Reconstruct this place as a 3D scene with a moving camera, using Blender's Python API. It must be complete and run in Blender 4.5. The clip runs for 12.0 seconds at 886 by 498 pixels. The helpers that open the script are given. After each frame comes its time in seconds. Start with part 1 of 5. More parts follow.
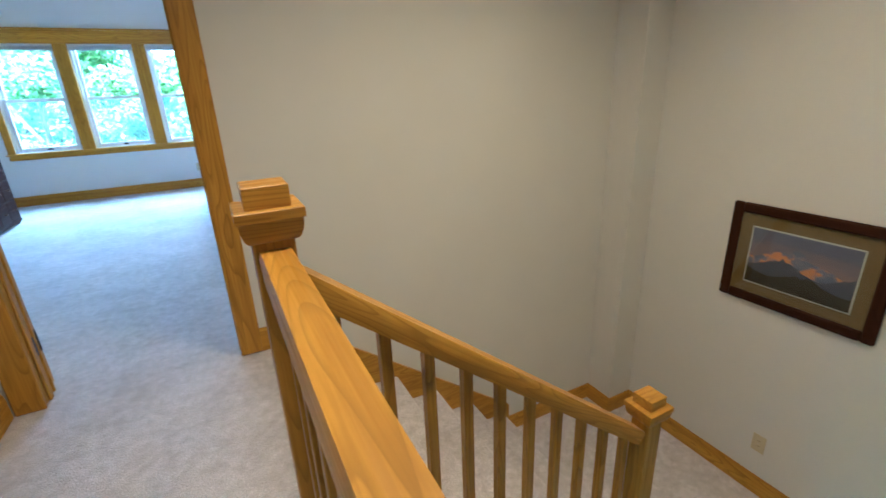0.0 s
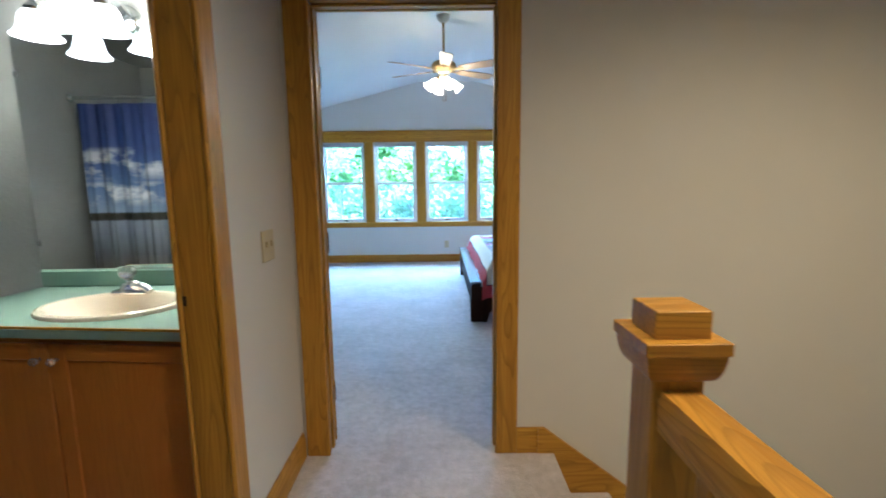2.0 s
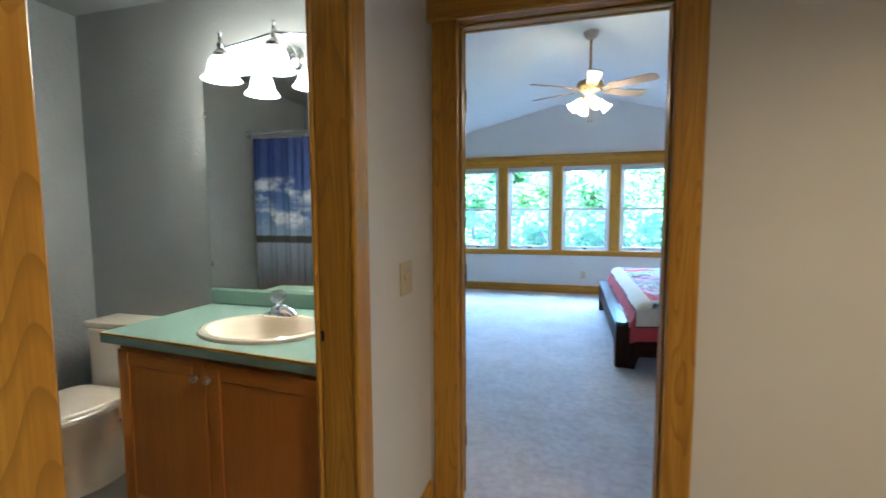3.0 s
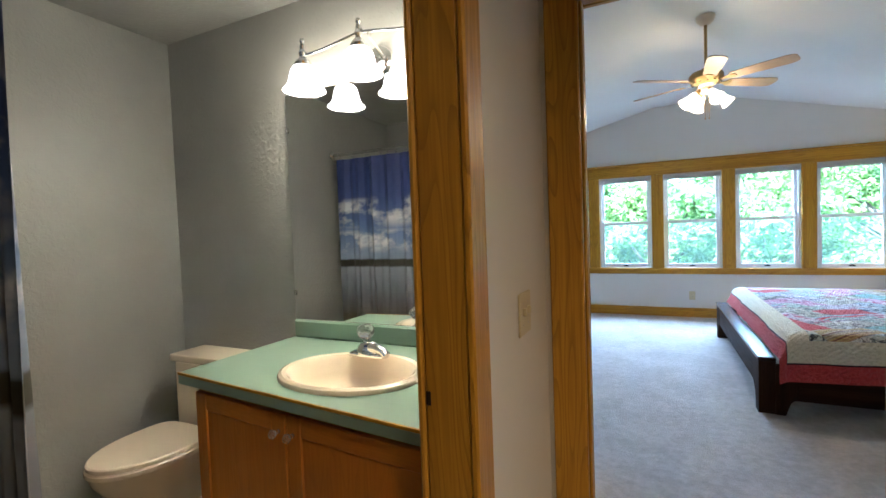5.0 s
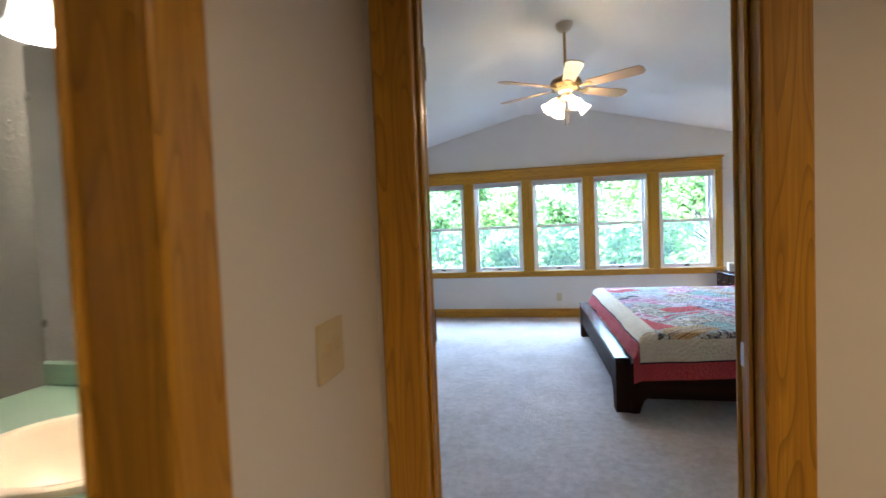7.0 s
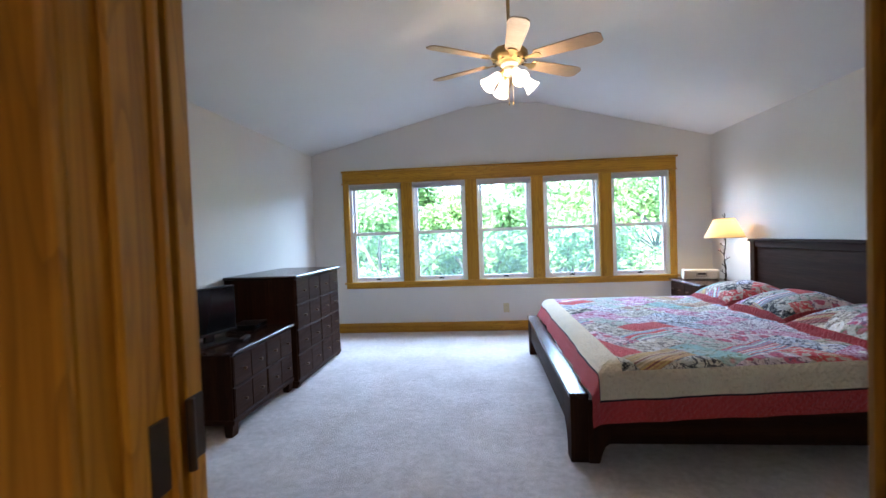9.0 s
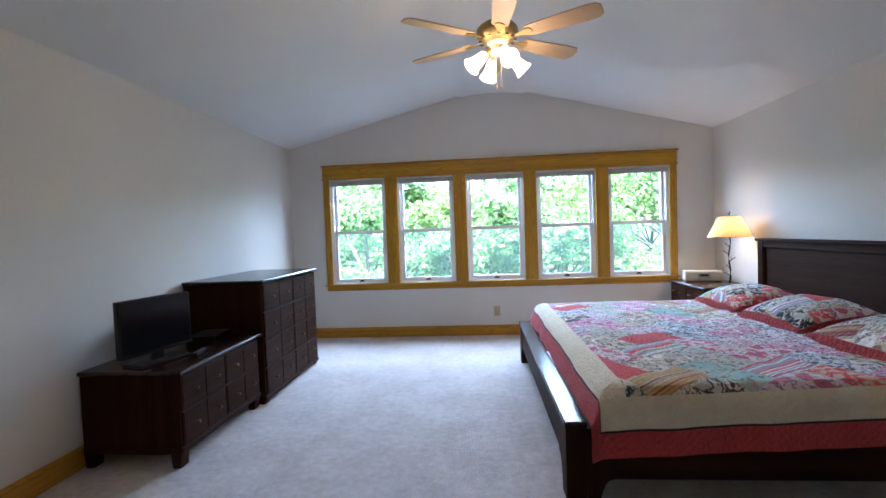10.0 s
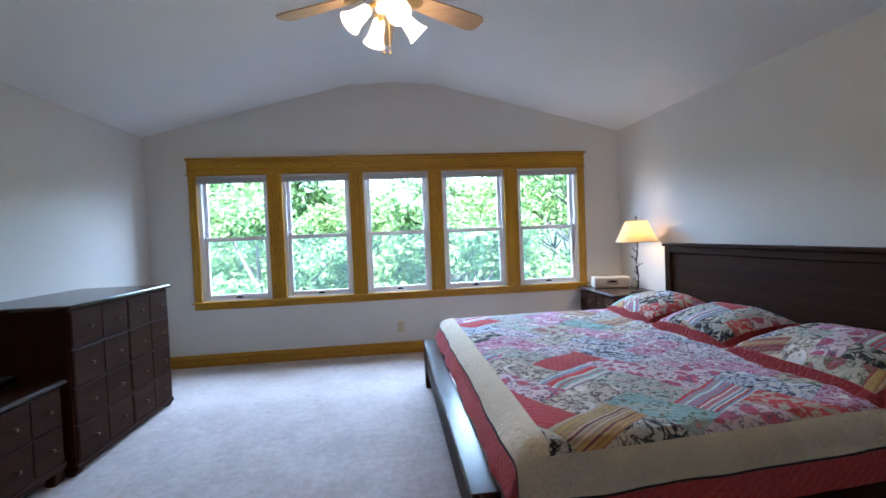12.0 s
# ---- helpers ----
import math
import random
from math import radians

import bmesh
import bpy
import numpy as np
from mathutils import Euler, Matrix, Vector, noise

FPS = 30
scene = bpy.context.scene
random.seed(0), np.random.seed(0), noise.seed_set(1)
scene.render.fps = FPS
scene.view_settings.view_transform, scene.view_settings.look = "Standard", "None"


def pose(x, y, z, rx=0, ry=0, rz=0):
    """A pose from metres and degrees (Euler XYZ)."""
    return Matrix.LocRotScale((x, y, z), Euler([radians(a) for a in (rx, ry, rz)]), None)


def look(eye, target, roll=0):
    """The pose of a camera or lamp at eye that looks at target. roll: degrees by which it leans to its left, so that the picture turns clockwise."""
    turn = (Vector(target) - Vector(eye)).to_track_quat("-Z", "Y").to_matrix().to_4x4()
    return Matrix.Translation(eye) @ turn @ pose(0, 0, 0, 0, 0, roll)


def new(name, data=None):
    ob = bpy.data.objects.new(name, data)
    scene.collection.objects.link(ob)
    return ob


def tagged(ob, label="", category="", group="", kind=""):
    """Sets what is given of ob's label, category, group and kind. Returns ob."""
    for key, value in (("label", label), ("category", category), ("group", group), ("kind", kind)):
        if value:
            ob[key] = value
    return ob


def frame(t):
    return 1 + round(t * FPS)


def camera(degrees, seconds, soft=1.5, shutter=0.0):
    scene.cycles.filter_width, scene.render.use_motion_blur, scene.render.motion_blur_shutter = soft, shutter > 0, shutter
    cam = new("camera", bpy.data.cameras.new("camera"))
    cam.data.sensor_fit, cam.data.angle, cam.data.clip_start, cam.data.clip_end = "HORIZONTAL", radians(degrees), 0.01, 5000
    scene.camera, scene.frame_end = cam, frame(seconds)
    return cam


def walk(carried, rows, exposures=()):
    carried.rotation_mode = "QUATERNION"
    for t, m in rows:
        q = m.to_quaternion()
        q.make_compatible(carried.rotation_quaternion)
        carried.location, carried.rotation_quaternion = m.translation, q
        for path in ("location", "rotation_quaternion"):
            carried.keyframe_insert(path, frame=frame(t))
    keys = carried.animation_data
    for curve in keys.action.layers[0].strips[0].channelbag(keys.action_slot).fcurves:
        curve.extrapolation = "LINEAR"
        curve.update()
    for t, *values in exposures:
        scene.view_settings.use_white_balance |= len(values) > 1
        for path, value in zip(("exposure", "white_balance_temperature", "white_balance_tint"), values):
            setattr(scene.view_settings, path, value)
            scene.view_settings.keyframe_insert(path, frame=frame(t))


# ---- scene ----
cam = camera(89.6, 12.0, shutter=0.4)
PATH = [
    (0, (0.418, 0.411, 1.257), (1.259, 2.097, 0.585), -2.4),
    (0.5, (0.368, 0.461, 1.267), (1.079, 2.229, 0.66), -2.0),
    (1, (0.284, 0.519, 1.283), (0.811, 2.38, 0.774), -1.7),
    (1.5, (0.18, 0.593, 1.296), (0.467, 2.533, 0.906), -1.2),
    (2, (0.109, 0.672, 1.295), (0.12, 2.651, 1.011), -0.7),
    (2.5, (0.064, 0.758, 1.303), (-0.217, 2.725, 1.077), -0.4),
    (3, (0.014, 0.876, 1.312), (-0.535, 2.792, 1.143), -0.3),
    (3.5, (-0.036, 0.97, 1.313), (-0.798, 2.815, 1.197), -0.9),
    (5.5, (-0.241, 1.21, 1.306), (-1.106, 3.012, 1.232), -2.1),
    (6, (-0.238, 1.27, 1.302), (-0.975, 3.128, 1.226), -2.3),
    (6.5, (-0.208, 1.368, 1.3), (-0.764, 3.288, 1.22), -2.3),
    (7, (-0.149, 1.548, 1.3), (-0.541, 3.508, 1.226), -2.3),
    (7.5, (-0.093, 1.744, 1.303), (-0.377, 3.723, 1.247), -2.7),
    (9.5, (-0.023, 2.484, 1.268), (-0.198, 4.475, 1.207), -2.0),
    (10, (0.011, 2.664, 1.301), (-0.148, 4.657, 1.225), -2.1),
    (10.5, (0.012, 2.837, 1.313), (-0.081, 4.833, 1.225), -2.2),
    (11, (0.006, 3.01, 1.291), (0.047, 5.008, 1.22), -2.3),
    (11.5, (0.045, 3.149, 1.296), (0.197, 5.142, 1.226), -2.2),
    (12, (0.147, 3.264, 1.293), (0.377, 5.25, 1.229), -2.3),
]
walk(cam, [(t, look(eye, target, roll)) for t, eye, target, roll in PATH],
     [(0.0, 4.98, 4350, 2), (1.0, 4.82, 4550, 3), (3.0, 4.70, 4650, 4), (5.5, 4.55, 5500, 9), (7.5, 4.45, 5700, 15), (9.5, 4.25, 5800, 18), (12.0, 3.95, 5700, 18)])

# ---- world and lights ----
world = bpy.data.worlds.new("sky")
scene.world = world
world.use_nodes = True
wn = world.node_tree
sky = wn.nodes.new("ShaderNodeTexSky")
sky.sky_type, sky.sun_disc = "NISHITA", False
sky.sun_elevation, sky.sun_rotation = radians(52), radians(160)
wn.nodes["Background"].inputs[1].default_value = 0.15
wn.links.new(sky.outputs[0], wn.nodes["Background"].inputs[0])


def lamp(name, kind, place, watts, colour, size=0.05):
    data = bpy.data.lights.new(name, kind)
    data.energy, data.color = watts, colour
    if kind != "SUN":
        data.shadow_soft_size = size
    if kind == "SPOT":
        data.spot_size, data.spot_blend = radians(163), 1.0
    ob = new(name, data)
    ob.matrix_world = place
    return ob


sun = lamp("sun", "SUN", look((0, 0, 0), (0.35, 1.0, -1.35)), 3.1, (1.0, 0.95, 0.86))
sun.data.angle = radians(0.6)
WARM = (1.0, 0.72, 0.42)
HALL_W, STAIR_W, FAN_W, BATH_W, TABLE_W = 3.0, 7.0, 1.0, 1.03, 0.46
lamp("hall_bulb", "SPOT", pose(0.40, 1.05, 2.43), HALL_W, (1.0, 0.665, 0.36), 0.10)
# unseen area lamp added outside above the windows, standing in for sky light
sl = bpy.data.lights.new("window_daylight", "AREA")
sl.shape, sl.size, sl.size_y, sl.energy, sl.color = "RECTANGLE", 4.6, 1.6, 51.0, (0.60, 0.80, 1.0)
new("window_daylight", sl).matrix_world = look((0.235, 9.65, 2.75), (0.235, 7.0, 0.75))
lamp("stair_bulb", "SPOT", pose(1.62, 1.26, 2.43), STAIR_W, (1.0, 0.64, 0.29), 0.10)

# ---- materials ----


def mat(name, colour=(0.8, 0.8, 0.8), rough=0.5, metal=0.0):
    m = bpy.data.materials.new(name)
    m.use_nodes = True
    b = m.node_tree.nodes["Principled BSDF"]
    b.inputs["Base Color"].default_value = (*colour, 1)
    b.inputs["Roughness"].default_value = rough
    b.inputs["Metallic"].default_value = metal
    return m


def nodes_of(m):
    t = m.node_tree
    return t, t.nodes["Principled BSDF"]


def node(t, kind, **props):
    n = t.nodes.new(kind)
    for key, value in props.items():
        if key in n.inputs:
            n.inputs[key].default_value = value
    return n


def coords(t, scale=(1, 1, 1), space="Object", rot=(0, 0, 0)):
    c = t.nodes.new("ShaderNodeTexCoord")
    m = t.nodes.new("ShaderNodeMapping")
    m.inputs["Scale"].default_value = scale
    m.inputs["Rotation"].default_value = rot
    t.links.new(c.outputs[space], m.inputs["Vector"])
    return m.outputs["Vector"]


def noise_tex(t, vec, scale, detail=3.0, rough=0.55, distort=0.0):
    n = node(t, "ShaderNodeTexNoise", Scale=scale, Detail=detail, Roughness=rough, Distortion=distort)
    t.links.new(vec, n.inputs["Vector"])
    return n.outputs["Fac"]


def ramp(t, fac, stops):
    r = t.nodes.new("ShaderNodeValToRGB")
    e = r.color_ramp.elements
    while len(e) < len(stops):
        e.new(0.5)
    for k, (p, c) in enumerate(stops):
        e[k].position, e[k].color = p, (*c, 1)
    t.links.new(fac, r.inputs["Fac"])
    return r.outputs["Color"]


def mix(t, fac, a, b, kind="MIX"):
    n = t.nodes.new("ShaderNodeMix")
    n.data_type, n.blend_type = "RGBA", kind
    for slot, v in ((0, fac), (6, a), (7, b)):
        if isinstance(v, (int, float)):
            n.inputs[slot].default_value = v
        elif isinstance(v, tuple):
            n.inputs[slot].default_value = (*v, 1)
        else:
            t.links.new(v, n.inputs[slot])
    return n.outputs[2]


def bump(t, b, height, strength=0.3, dist=0.002):
    n = node(t, "ShaderNodeBump", Strength=strength, Distance=dist)
    t.links.new(height, n.inputs["Height"])
    t.links.new(n.outputs[0], b.inputs["Normal"])


def wood(name, axis, dark, mid, light, rough=0.38, ring=5.0, gloss=0.5, relief=0.12, mark=0.78):
    """Plain-sawn boards, the grain along the axis."""
    m = mat(name, mid, rough)
    t, b = nodes_of(m)
    b.inputs["Specular IOR Level"].default_value = gloss
    info = t.nodes.new("ShaderNodeObjectInfo")
    shift = t.nodes.new("ShaderNodeVectorMath")
    shift.operation = "MULTIPLY_ADD"
    c = t.nodes.new("ShaderNodeTexCoord")
    rnd = t.nodes.new("ShaderNodeCombineXYZ")
    for k in range(3):
        t.links.new(info.outputs["Random"], rnd.inputs[k])
    shift.inputs[1].default_value = (7.0, 5.0, 3.0)
    t.links.new(rnd.outputs[0], shift.inputs[0])
    t.links.new(c.outputs["Object"], shift.inputs[2])

    def scaled(along, across):
        mp = t.nodes.new("ShaderNodeMapping")
        sc = [across] * 3
        sc[axis] = along
        mp.inputs["Scale"].default_value = sc
        t.links.new(shift.outputs[0], mp.inputs["Vector"])
        return mp.outputs["Vector"]

    swell = noise_tex(t, scaled(1.3, 12.0), 1.0, 1.0, 0.3, 0.1)
    rings = t.nodes.new("ShaderNodeMath")
    rings.operation = "MULTIPLY"
    rings.inputs[1].default_value = ring * 3.2
    t.links.new(swell, rings.inputs[0])
    w = t.nodes.new("ShaderNodeMath")
    w.operation = "FRACT"
    t.links.new(rings.outputs[0], w.inputs[0])
    fibre = noise_tex(t, scaled(4.0, 150.0), 1.0, 3.0)
    blot = noise_tex(t, scaled(0.8, 4.0), 1.0, 2.0)
    streak = noise_tex(t, scaled(0.35, 15.0), 1.0, 5.0, 0.62, 0.25)
    deep = tuple(0.50 * q for q in dark)
    col = ramp(t, streak, ((0.30, dark), (0.48, mid), (0.70, light)))
    col = mix(t, ramp(t, w.outputs[0], ((0.0, (mark,) * 3), (0.12, (0.64 * mark,) * 3), (0.36, (0, 0, 0)), (0.96, (0, 0, 0)), (1.0, (mark,) * 3))), col, deep)
    col = mix(t, ramp(t, fibre, ((0.36, (0, 0, 0)), (0.60, (0.75, 0.75, 0.75)))), mix(t, 0.55, col, dark), col)
    col = mix(t, ramp(t, blot, ((0.3, (0.0, 0.0, 0.0)), (0.75, (0.35, 0.35, 0.35)))), col, mid)
    t.links.new(col, b.inputs["Base Color"])
    rr = ramp(t, fibre, ((0.3, (rough + 0.16,) * 3), (0.7, (rough - 0.06,) * 3)))
    if relief > 0.05:
        t.links.new(rr, b.inputs["Roughness"])
    bump(t, b, fibre, relief, 0.001)
    return m


OAK = [wood("oak_" + "xyz"[k], k, (0.268, 0.120, 0.007), (0.47, 0.243, 0.016), (0.58, 0.335, 0.028), 0.36, 4.0, 0.35, 0.12, 0.62) for k in range(3)]
VAN = [wood("vanity_oak_" + "xyz"[k], k, (0.44, 0.148, 0.010), (0.52, 0.178, 0.012), (0.58, 0.205, 0.016), 0.35, 5.0, 0.4, 0.12, 0.22) for k in range(3)]
DARK = [wood("espresso_" + "xyz"[k], k, (0.022, 0.0078, 0.0038), (0.033, 0.0118, 0.0052), (0.056, 0.0215, 0.0092), 0.52, 5.0, 0.08, 0.12, 0.45) for k in range(3)]
DARK_TOP = wood("polished_espresso", 1, (0.026, 0.009, 0.005), (0.034, 0.012, 0.007), (0.042, 0.016, 0.009), 0.24, 5.0, 0.5, 0.01)


def painted(name, colour, big=0.04, relief=0.15, grain=260.0, rough=0.62):
    m = mat(name, colour, rough)
    t, b = nodes_of(m)
    v = coords(t)
    lo = tuple(c * (1 - big) for c in colour)
    t.links.new(ramp(t, noise_tex(t, v, 1.7, 3.0), ((0.3, lo), (0.7, colour))), b.inputs["Base Color"])
    bump(t, b, noise_tex(t, v, grain, 2.0), relief, 0.001)
    return m


PAINT = painted("white_wall_paint", (0.635, 0.615, 0.570))
CEIL = painted("white_ceiling_paint", (0.72, 0.715, 0.70), 0.03, 0.25, 140.0, 0.75)
GREY = painted("grey_knockdown_paint", (0.372, 0.382, 0.368), 0.18, 0.55, 60.0, 0.30)
t, b = nodes_of(GREY)
hgt = ramp(t, noise_tex(t, coords(t), 38.0, 3.0, 0.6, 0.6), ((0.45, (0, 0, 0)), (0.6, (1, 1, 1))))
bump(t, b, hgt, 0.38, 0.002)

CARPET = mat("cream_carpet", (0.6, 0.53, 0.45), 0.95)
t, b = nodes_of(CARPET)
v = coords(t)
foot = mix(t, 0.55, noise_tex(t, v, 3.2, 4.0, 0.6, 0.4), noise_tex(t, v, 21.0, 3.0, 0.65, 0.3))
tuft = noise_tex(t, v, 170.0, 3.0, 0.7)
c1 = ramp(t, foot, ((0.38, (0.50, 0.447, 0.428)), (0.62, (0.775, 0.71, 0.695))))
c1 = mix(t, ramp(t, tuft, ((0.35, (0.75, 0.75, 0.75)), (0.6, (0.0, 0.0, 0.0)))), c1, (0.42, 0.37, 0.345))
t.links.new(c1, b.inputs["Base Color"])
b.inputs["Sheen Weight"].default_value = 0.25
hh = mix(t, 0.5, tuft, noise_tex(t, v, 75.0, 3.0, 0.7))
bump(t, b, hh, 1.0, 0.013)

VINYL = painted("bath_vinyl_floor", (0.40, 0.37, 0.32), 0.25, 0.1, 80.0, 0.35)
SASH = mat("white_vinyl_sash", (0.80, 0.80, 0.80), 0.4)
BLIND = mat("grey_white_blind", (0.55, 0.54, 0.56), 0.6)
BLACK = mat("black_plastic", (0.008, 0.008, 0.009), 0.4)
nodes_of(BLACK)[1].inputs["Specular IOR Level"].default_value = 0.2
SCREEN = mat("dark_screen", (0.006, 0.007, 0.009), 0.12)
nodes_of(SCREEN)[1].inputs["Specular IOR Level"].default_value = 0.2
CHROME = mat("chrome", (0.78, 0.78, 0.78), 0.12, 1.0)
NICKEL = mat("brushed_nickel", (0.50, 0.47, 0.42), 0.28, 1.0)
BRASS = mat("aged_brass", (0.35, 0.24, 0.10), 0.38, 1.0)
IRON = mat("dark_bronze_metal", (0.06, 0.045, 0.035), 0.45, 0.8)
KNOBM = mat("worn_bronze_metal", (0.17, 0.11, 0.075), 0.38, 0.85)
ALMOND = mat("almond_porcelain", (0.78, 0.69, 0.55), 0.12)
BONE = mat("bone_plastic", (0.52, 0.45, 0.27), 0.4)
TEAL = painted("teal_laminate", (0.225, 0.335, 0.268), 0.06, 0.05, 300.0, 0.42)
CREAM = painted("cream_cotton", (0.66, 0.56, 0.40), 0.1, 0.6, 70.0, 0.85)
MATTRESS = mat("mattress_ticking", (0.7, 0.68, 0.64), 0.9)
GLASS = mat("window_glass", (1, 1, 1), 0.0)
t, b = nodes_of(GLASS)
tr, gl, ms = t.nodes.new("ShaderNodeBsdfTransparent"), t.nodes.new("ShaderNodeBsdfGlossy"), t.nodes.new("ShaderNodeMixShader")
tr.inputs[0].default_value = (0.93, 0.97, 0.95, 1)
gl.inputs["Roughness"].default_value = 0.0
fr = node(t, "ShaderNodeFresnel", IOR=1.45)
t.links.new(fr.outputs[0], ms.inputs[0])
t.links.new(tr.outputs[0], ms.inputs[1])
t.links.new(gl.outputs[0], ms.inputs[2])
t.links.new(ms.outputs[0], t.nodes["Material Output"].inputs["Surface"])
MIRROR = mat("mirror_silver", (0.86, 0.88, 0.87), 0.015, 1.0)
ACRYLIC = mat("clear_acrylic", (0.95, 0.95, 0.95), 0.06)
nodes_of(ACRYLIC)[1].inputs["Transmission Weight"].default_value = 0.85


def glowing(name, colour, strength, base=(0.9, 0.88, 0.84)):
    m = mat(name, base, 0.4)
    b = nodes_of(m)[1]
    b.inputs["Emission Color"].default_value = (*colour, 1)
    b.inputs["Emission Strength"].default_value = strength
    return m


OPAL_FAN = glowing("lit_opal_glass", (1.0, 0.80, 0.55), 0.22)
OPAL_BATH = glowing("lit_white_bell_glass", (1.0, 0.88, 0.70), 0.25)
SHADE = mat("linen_shade", (0.75, 0.58, 0.36), 0.8)
t, b = nodes_of(SHADE)
sd, sl_, sm = t.nodes.new("ShaderNodeBsdfDiffuse"), t.nodes.new("ShaderNodeBsdfTranslucent"), t.nodes.new("ShaderNodeMixShader")
sd.inputs[0].default_value, sl_.inputs[0].default_value = (0.66, 0.60, 0.50, 1), (0.62, 0.42, 0.16, 1)
sm.inputs[0].default_value = 0.45
t.links.new(sd.outputs[0], sm.inputs[1])
t.links.new(sl_.outputs[0], sm.inputs[2])
t.links.new(sm.outputs[0], t.nodes["Material Output"].inputs["Surface"])
DIFFUSER = glowing("lit_diffuser", (1.0, 0.80, 0.55), 0.3)

# ---- mesh helpers ----
ORIGIN = {}


def box(bm, lo, hi, bev=0.0, turn=None):
    made = bmesh.ops.create_cube(bm, size=1.0)["verts"]
    for q in made:
        q.co = Vector([lo[k] + (q.co[k] + 0.5) * (hi[k] - lo[k]) for k in range(3)])
    if bev:
        seg = 1 if bev < 0.009 else 4
        edges = list({e for q in made for e in q.link_edges})
        made = bmesh.ops.bevel(bm, geom=edges, offset=bev, segments=seg, affect="EDGES", profile=0.6, clamp_overlap=True)["verts"]
    if turn is not None:
        bmesh.ops.transform(bm, matrix=turn, verts=list({q for q in made}))
    return bm


def boxed(lo, hi, bev=0.0, turn=None):
    return box(bmesh.new(), lo, hi, bev, turn)


def prism(bm, outline, axis, a, b):
    """An outline in the two other axes (in order), drawn out along the axis from a to b."""
    others = [k for k in range(3) if k != axis]

    def at(p, d):
        co = [0, 0, 0]
        co[axis], co[others[0]], co[others[1]] = d, p[0], p[1]
        return bm.verts.new(co)

    lo, hi = [at(p, a) for p in outline], [at(p, b) for p in outline]
    n = len(outline)
    fs = [bm.faces.new(lo), bm.faces.new(hi[::-1])]
    fs += [bm.faces.new((lo[k], hi[k], hi[(k + 1) % n], lo[(k + 1) % n])) for k in range(n)]
    bmesh.ops.recalc_face_normals(bm, faces=fs)
    return bm


def lathe(bm, profile, place=Matrix(), seg=24, squash=(1, 1)):
    """Profile of (radius, height) turned round z, then set at the place."""
    rings = []
    for r, z in profile:
        if r < 1e-5:
            rings.append([bm.verts.new(place @ Vector((0, 0, z)))])
        else:
            rings.append([bm.verts.new(place @ Vector((r * squash[0] * math.cos(2 * math.pi * k / seg), r * squash[1] * math.sin(2 * math.pi * k / seg), z))) for k in range(seg)])
    for p, q in zip(rings, rings[1:]):
        for k in range(seg):
            j = (k + 1) % seg
            if len(p) == 1 and len(q) > 1:
                bm.faces.new((p[0], q[j], q[k]))
            elif len(q) == 1 and len(p) > 1:
                bm.faces.new((p[k], p[j], q[0]))
            elif len(p) > 1:
                bm.faces.new((p[k], p[j], q[j], q[k]))
    return bm


def tube(bm, pts, radii, seg=8):
    pts = [Vector(p) for p in pts]
    if isinstance(radii, (int, float)):
        radii = [radii] * len(pts)
    rings = []
    for k, p in enumerate(pts):
        d = (pts[min(k + 1, len(pts) - 1)] - pts[max(k - 1, 0)]).normalized()
        q = d.to_track_quat("Z", "Y").to_matrix()
        rings.append([bm.verts.new(p + q @ Vector((radii[k] * math.cos(2 * math.pi * j / seg), radii[k] * math.sin(2 * math.pi * j / seg), 0))) for j in range(seg)])
    for p, q in zip(rings, rings[1:]):
        for k in range(seg):
            j = (k + 1) % seg
            bm.faces.new((p[k], p[j], q[j], q[k]))
    bm.faces.new(rings[0][::-1])
    bm.faces.new(rings[-1])
    return bm


def mesh_of(name, bm, material):
    me = bpy.data.meshes.new(name)
    bm.normal_update()
    bm.to_mesh(me)
    bm.free()
    for m in material if isinstance(material, (list, tuple)) else [material]:
        me.materials.append(m)
    me.polygons.foreach_set("use_smooth", [True] * len(me.polygons))
    me.set_sharp_from_angle(angle=radians(34))
    return me


def thing(name, at, label, category, group="", kind=""):
    ob = new(name)
    ob.location = at
    ob.empty_display_size = 0.1
    ORIGIN[ob.name] = Vector(at)
    return tagged(ob, label, category, group, kind)


def part(name, bm, material, parent, label=""):
    """Links a bmesh, given in the world's metres, as one mesh under a thing or under a part."""
    o = ORIGIN[parent.name]
    bmesh.ops.translate(bm, vec=-o, verts=bm.verts)
    ob = new(name, mesh_of(name, bm, material))
    ob.parent = parent
    ORIGIN[ob.name] = o
    return tagged(ob, label)


def solid(name, bm, material, label, category="", group="", kind=""):
    ob = new(name, mesh_of(name, bm, material))
    ORIGIN[ob.name] = Vector((0, 0, 0))
    return tagged(ob, label, category, group, kind)


def structure(name, bm, material, label, category="wall"):
    return solid(name, bm, material, label, category, "", "structure")


# ---- the plan ----
HX, DY, DB = -0.565, 2.69, 2.81          # hall wall, door wall (hall side, bedroom side)
WX0, WX1, WY, EAVE = -2.345, 2.81, 8.20, 2.415   # bedroom
DL, DR, DH = -0.443, 0.368, 2.078        # bedroom door opening
BX0, BX1, BY0, BY1, BZ = -2.58, -0.667, 0.57, 2.74, 2.37   # bathroom
BD0, BD1 = 1.228, 1.977                  # bathroom door opening
LAND, RISE, RUN, NOSE = -1.23, 0.205, 0.266, 0.645
SX = 3.08                               # stairwell's far wall
HB = -1.7                               # back of the hall
CL = 2.46


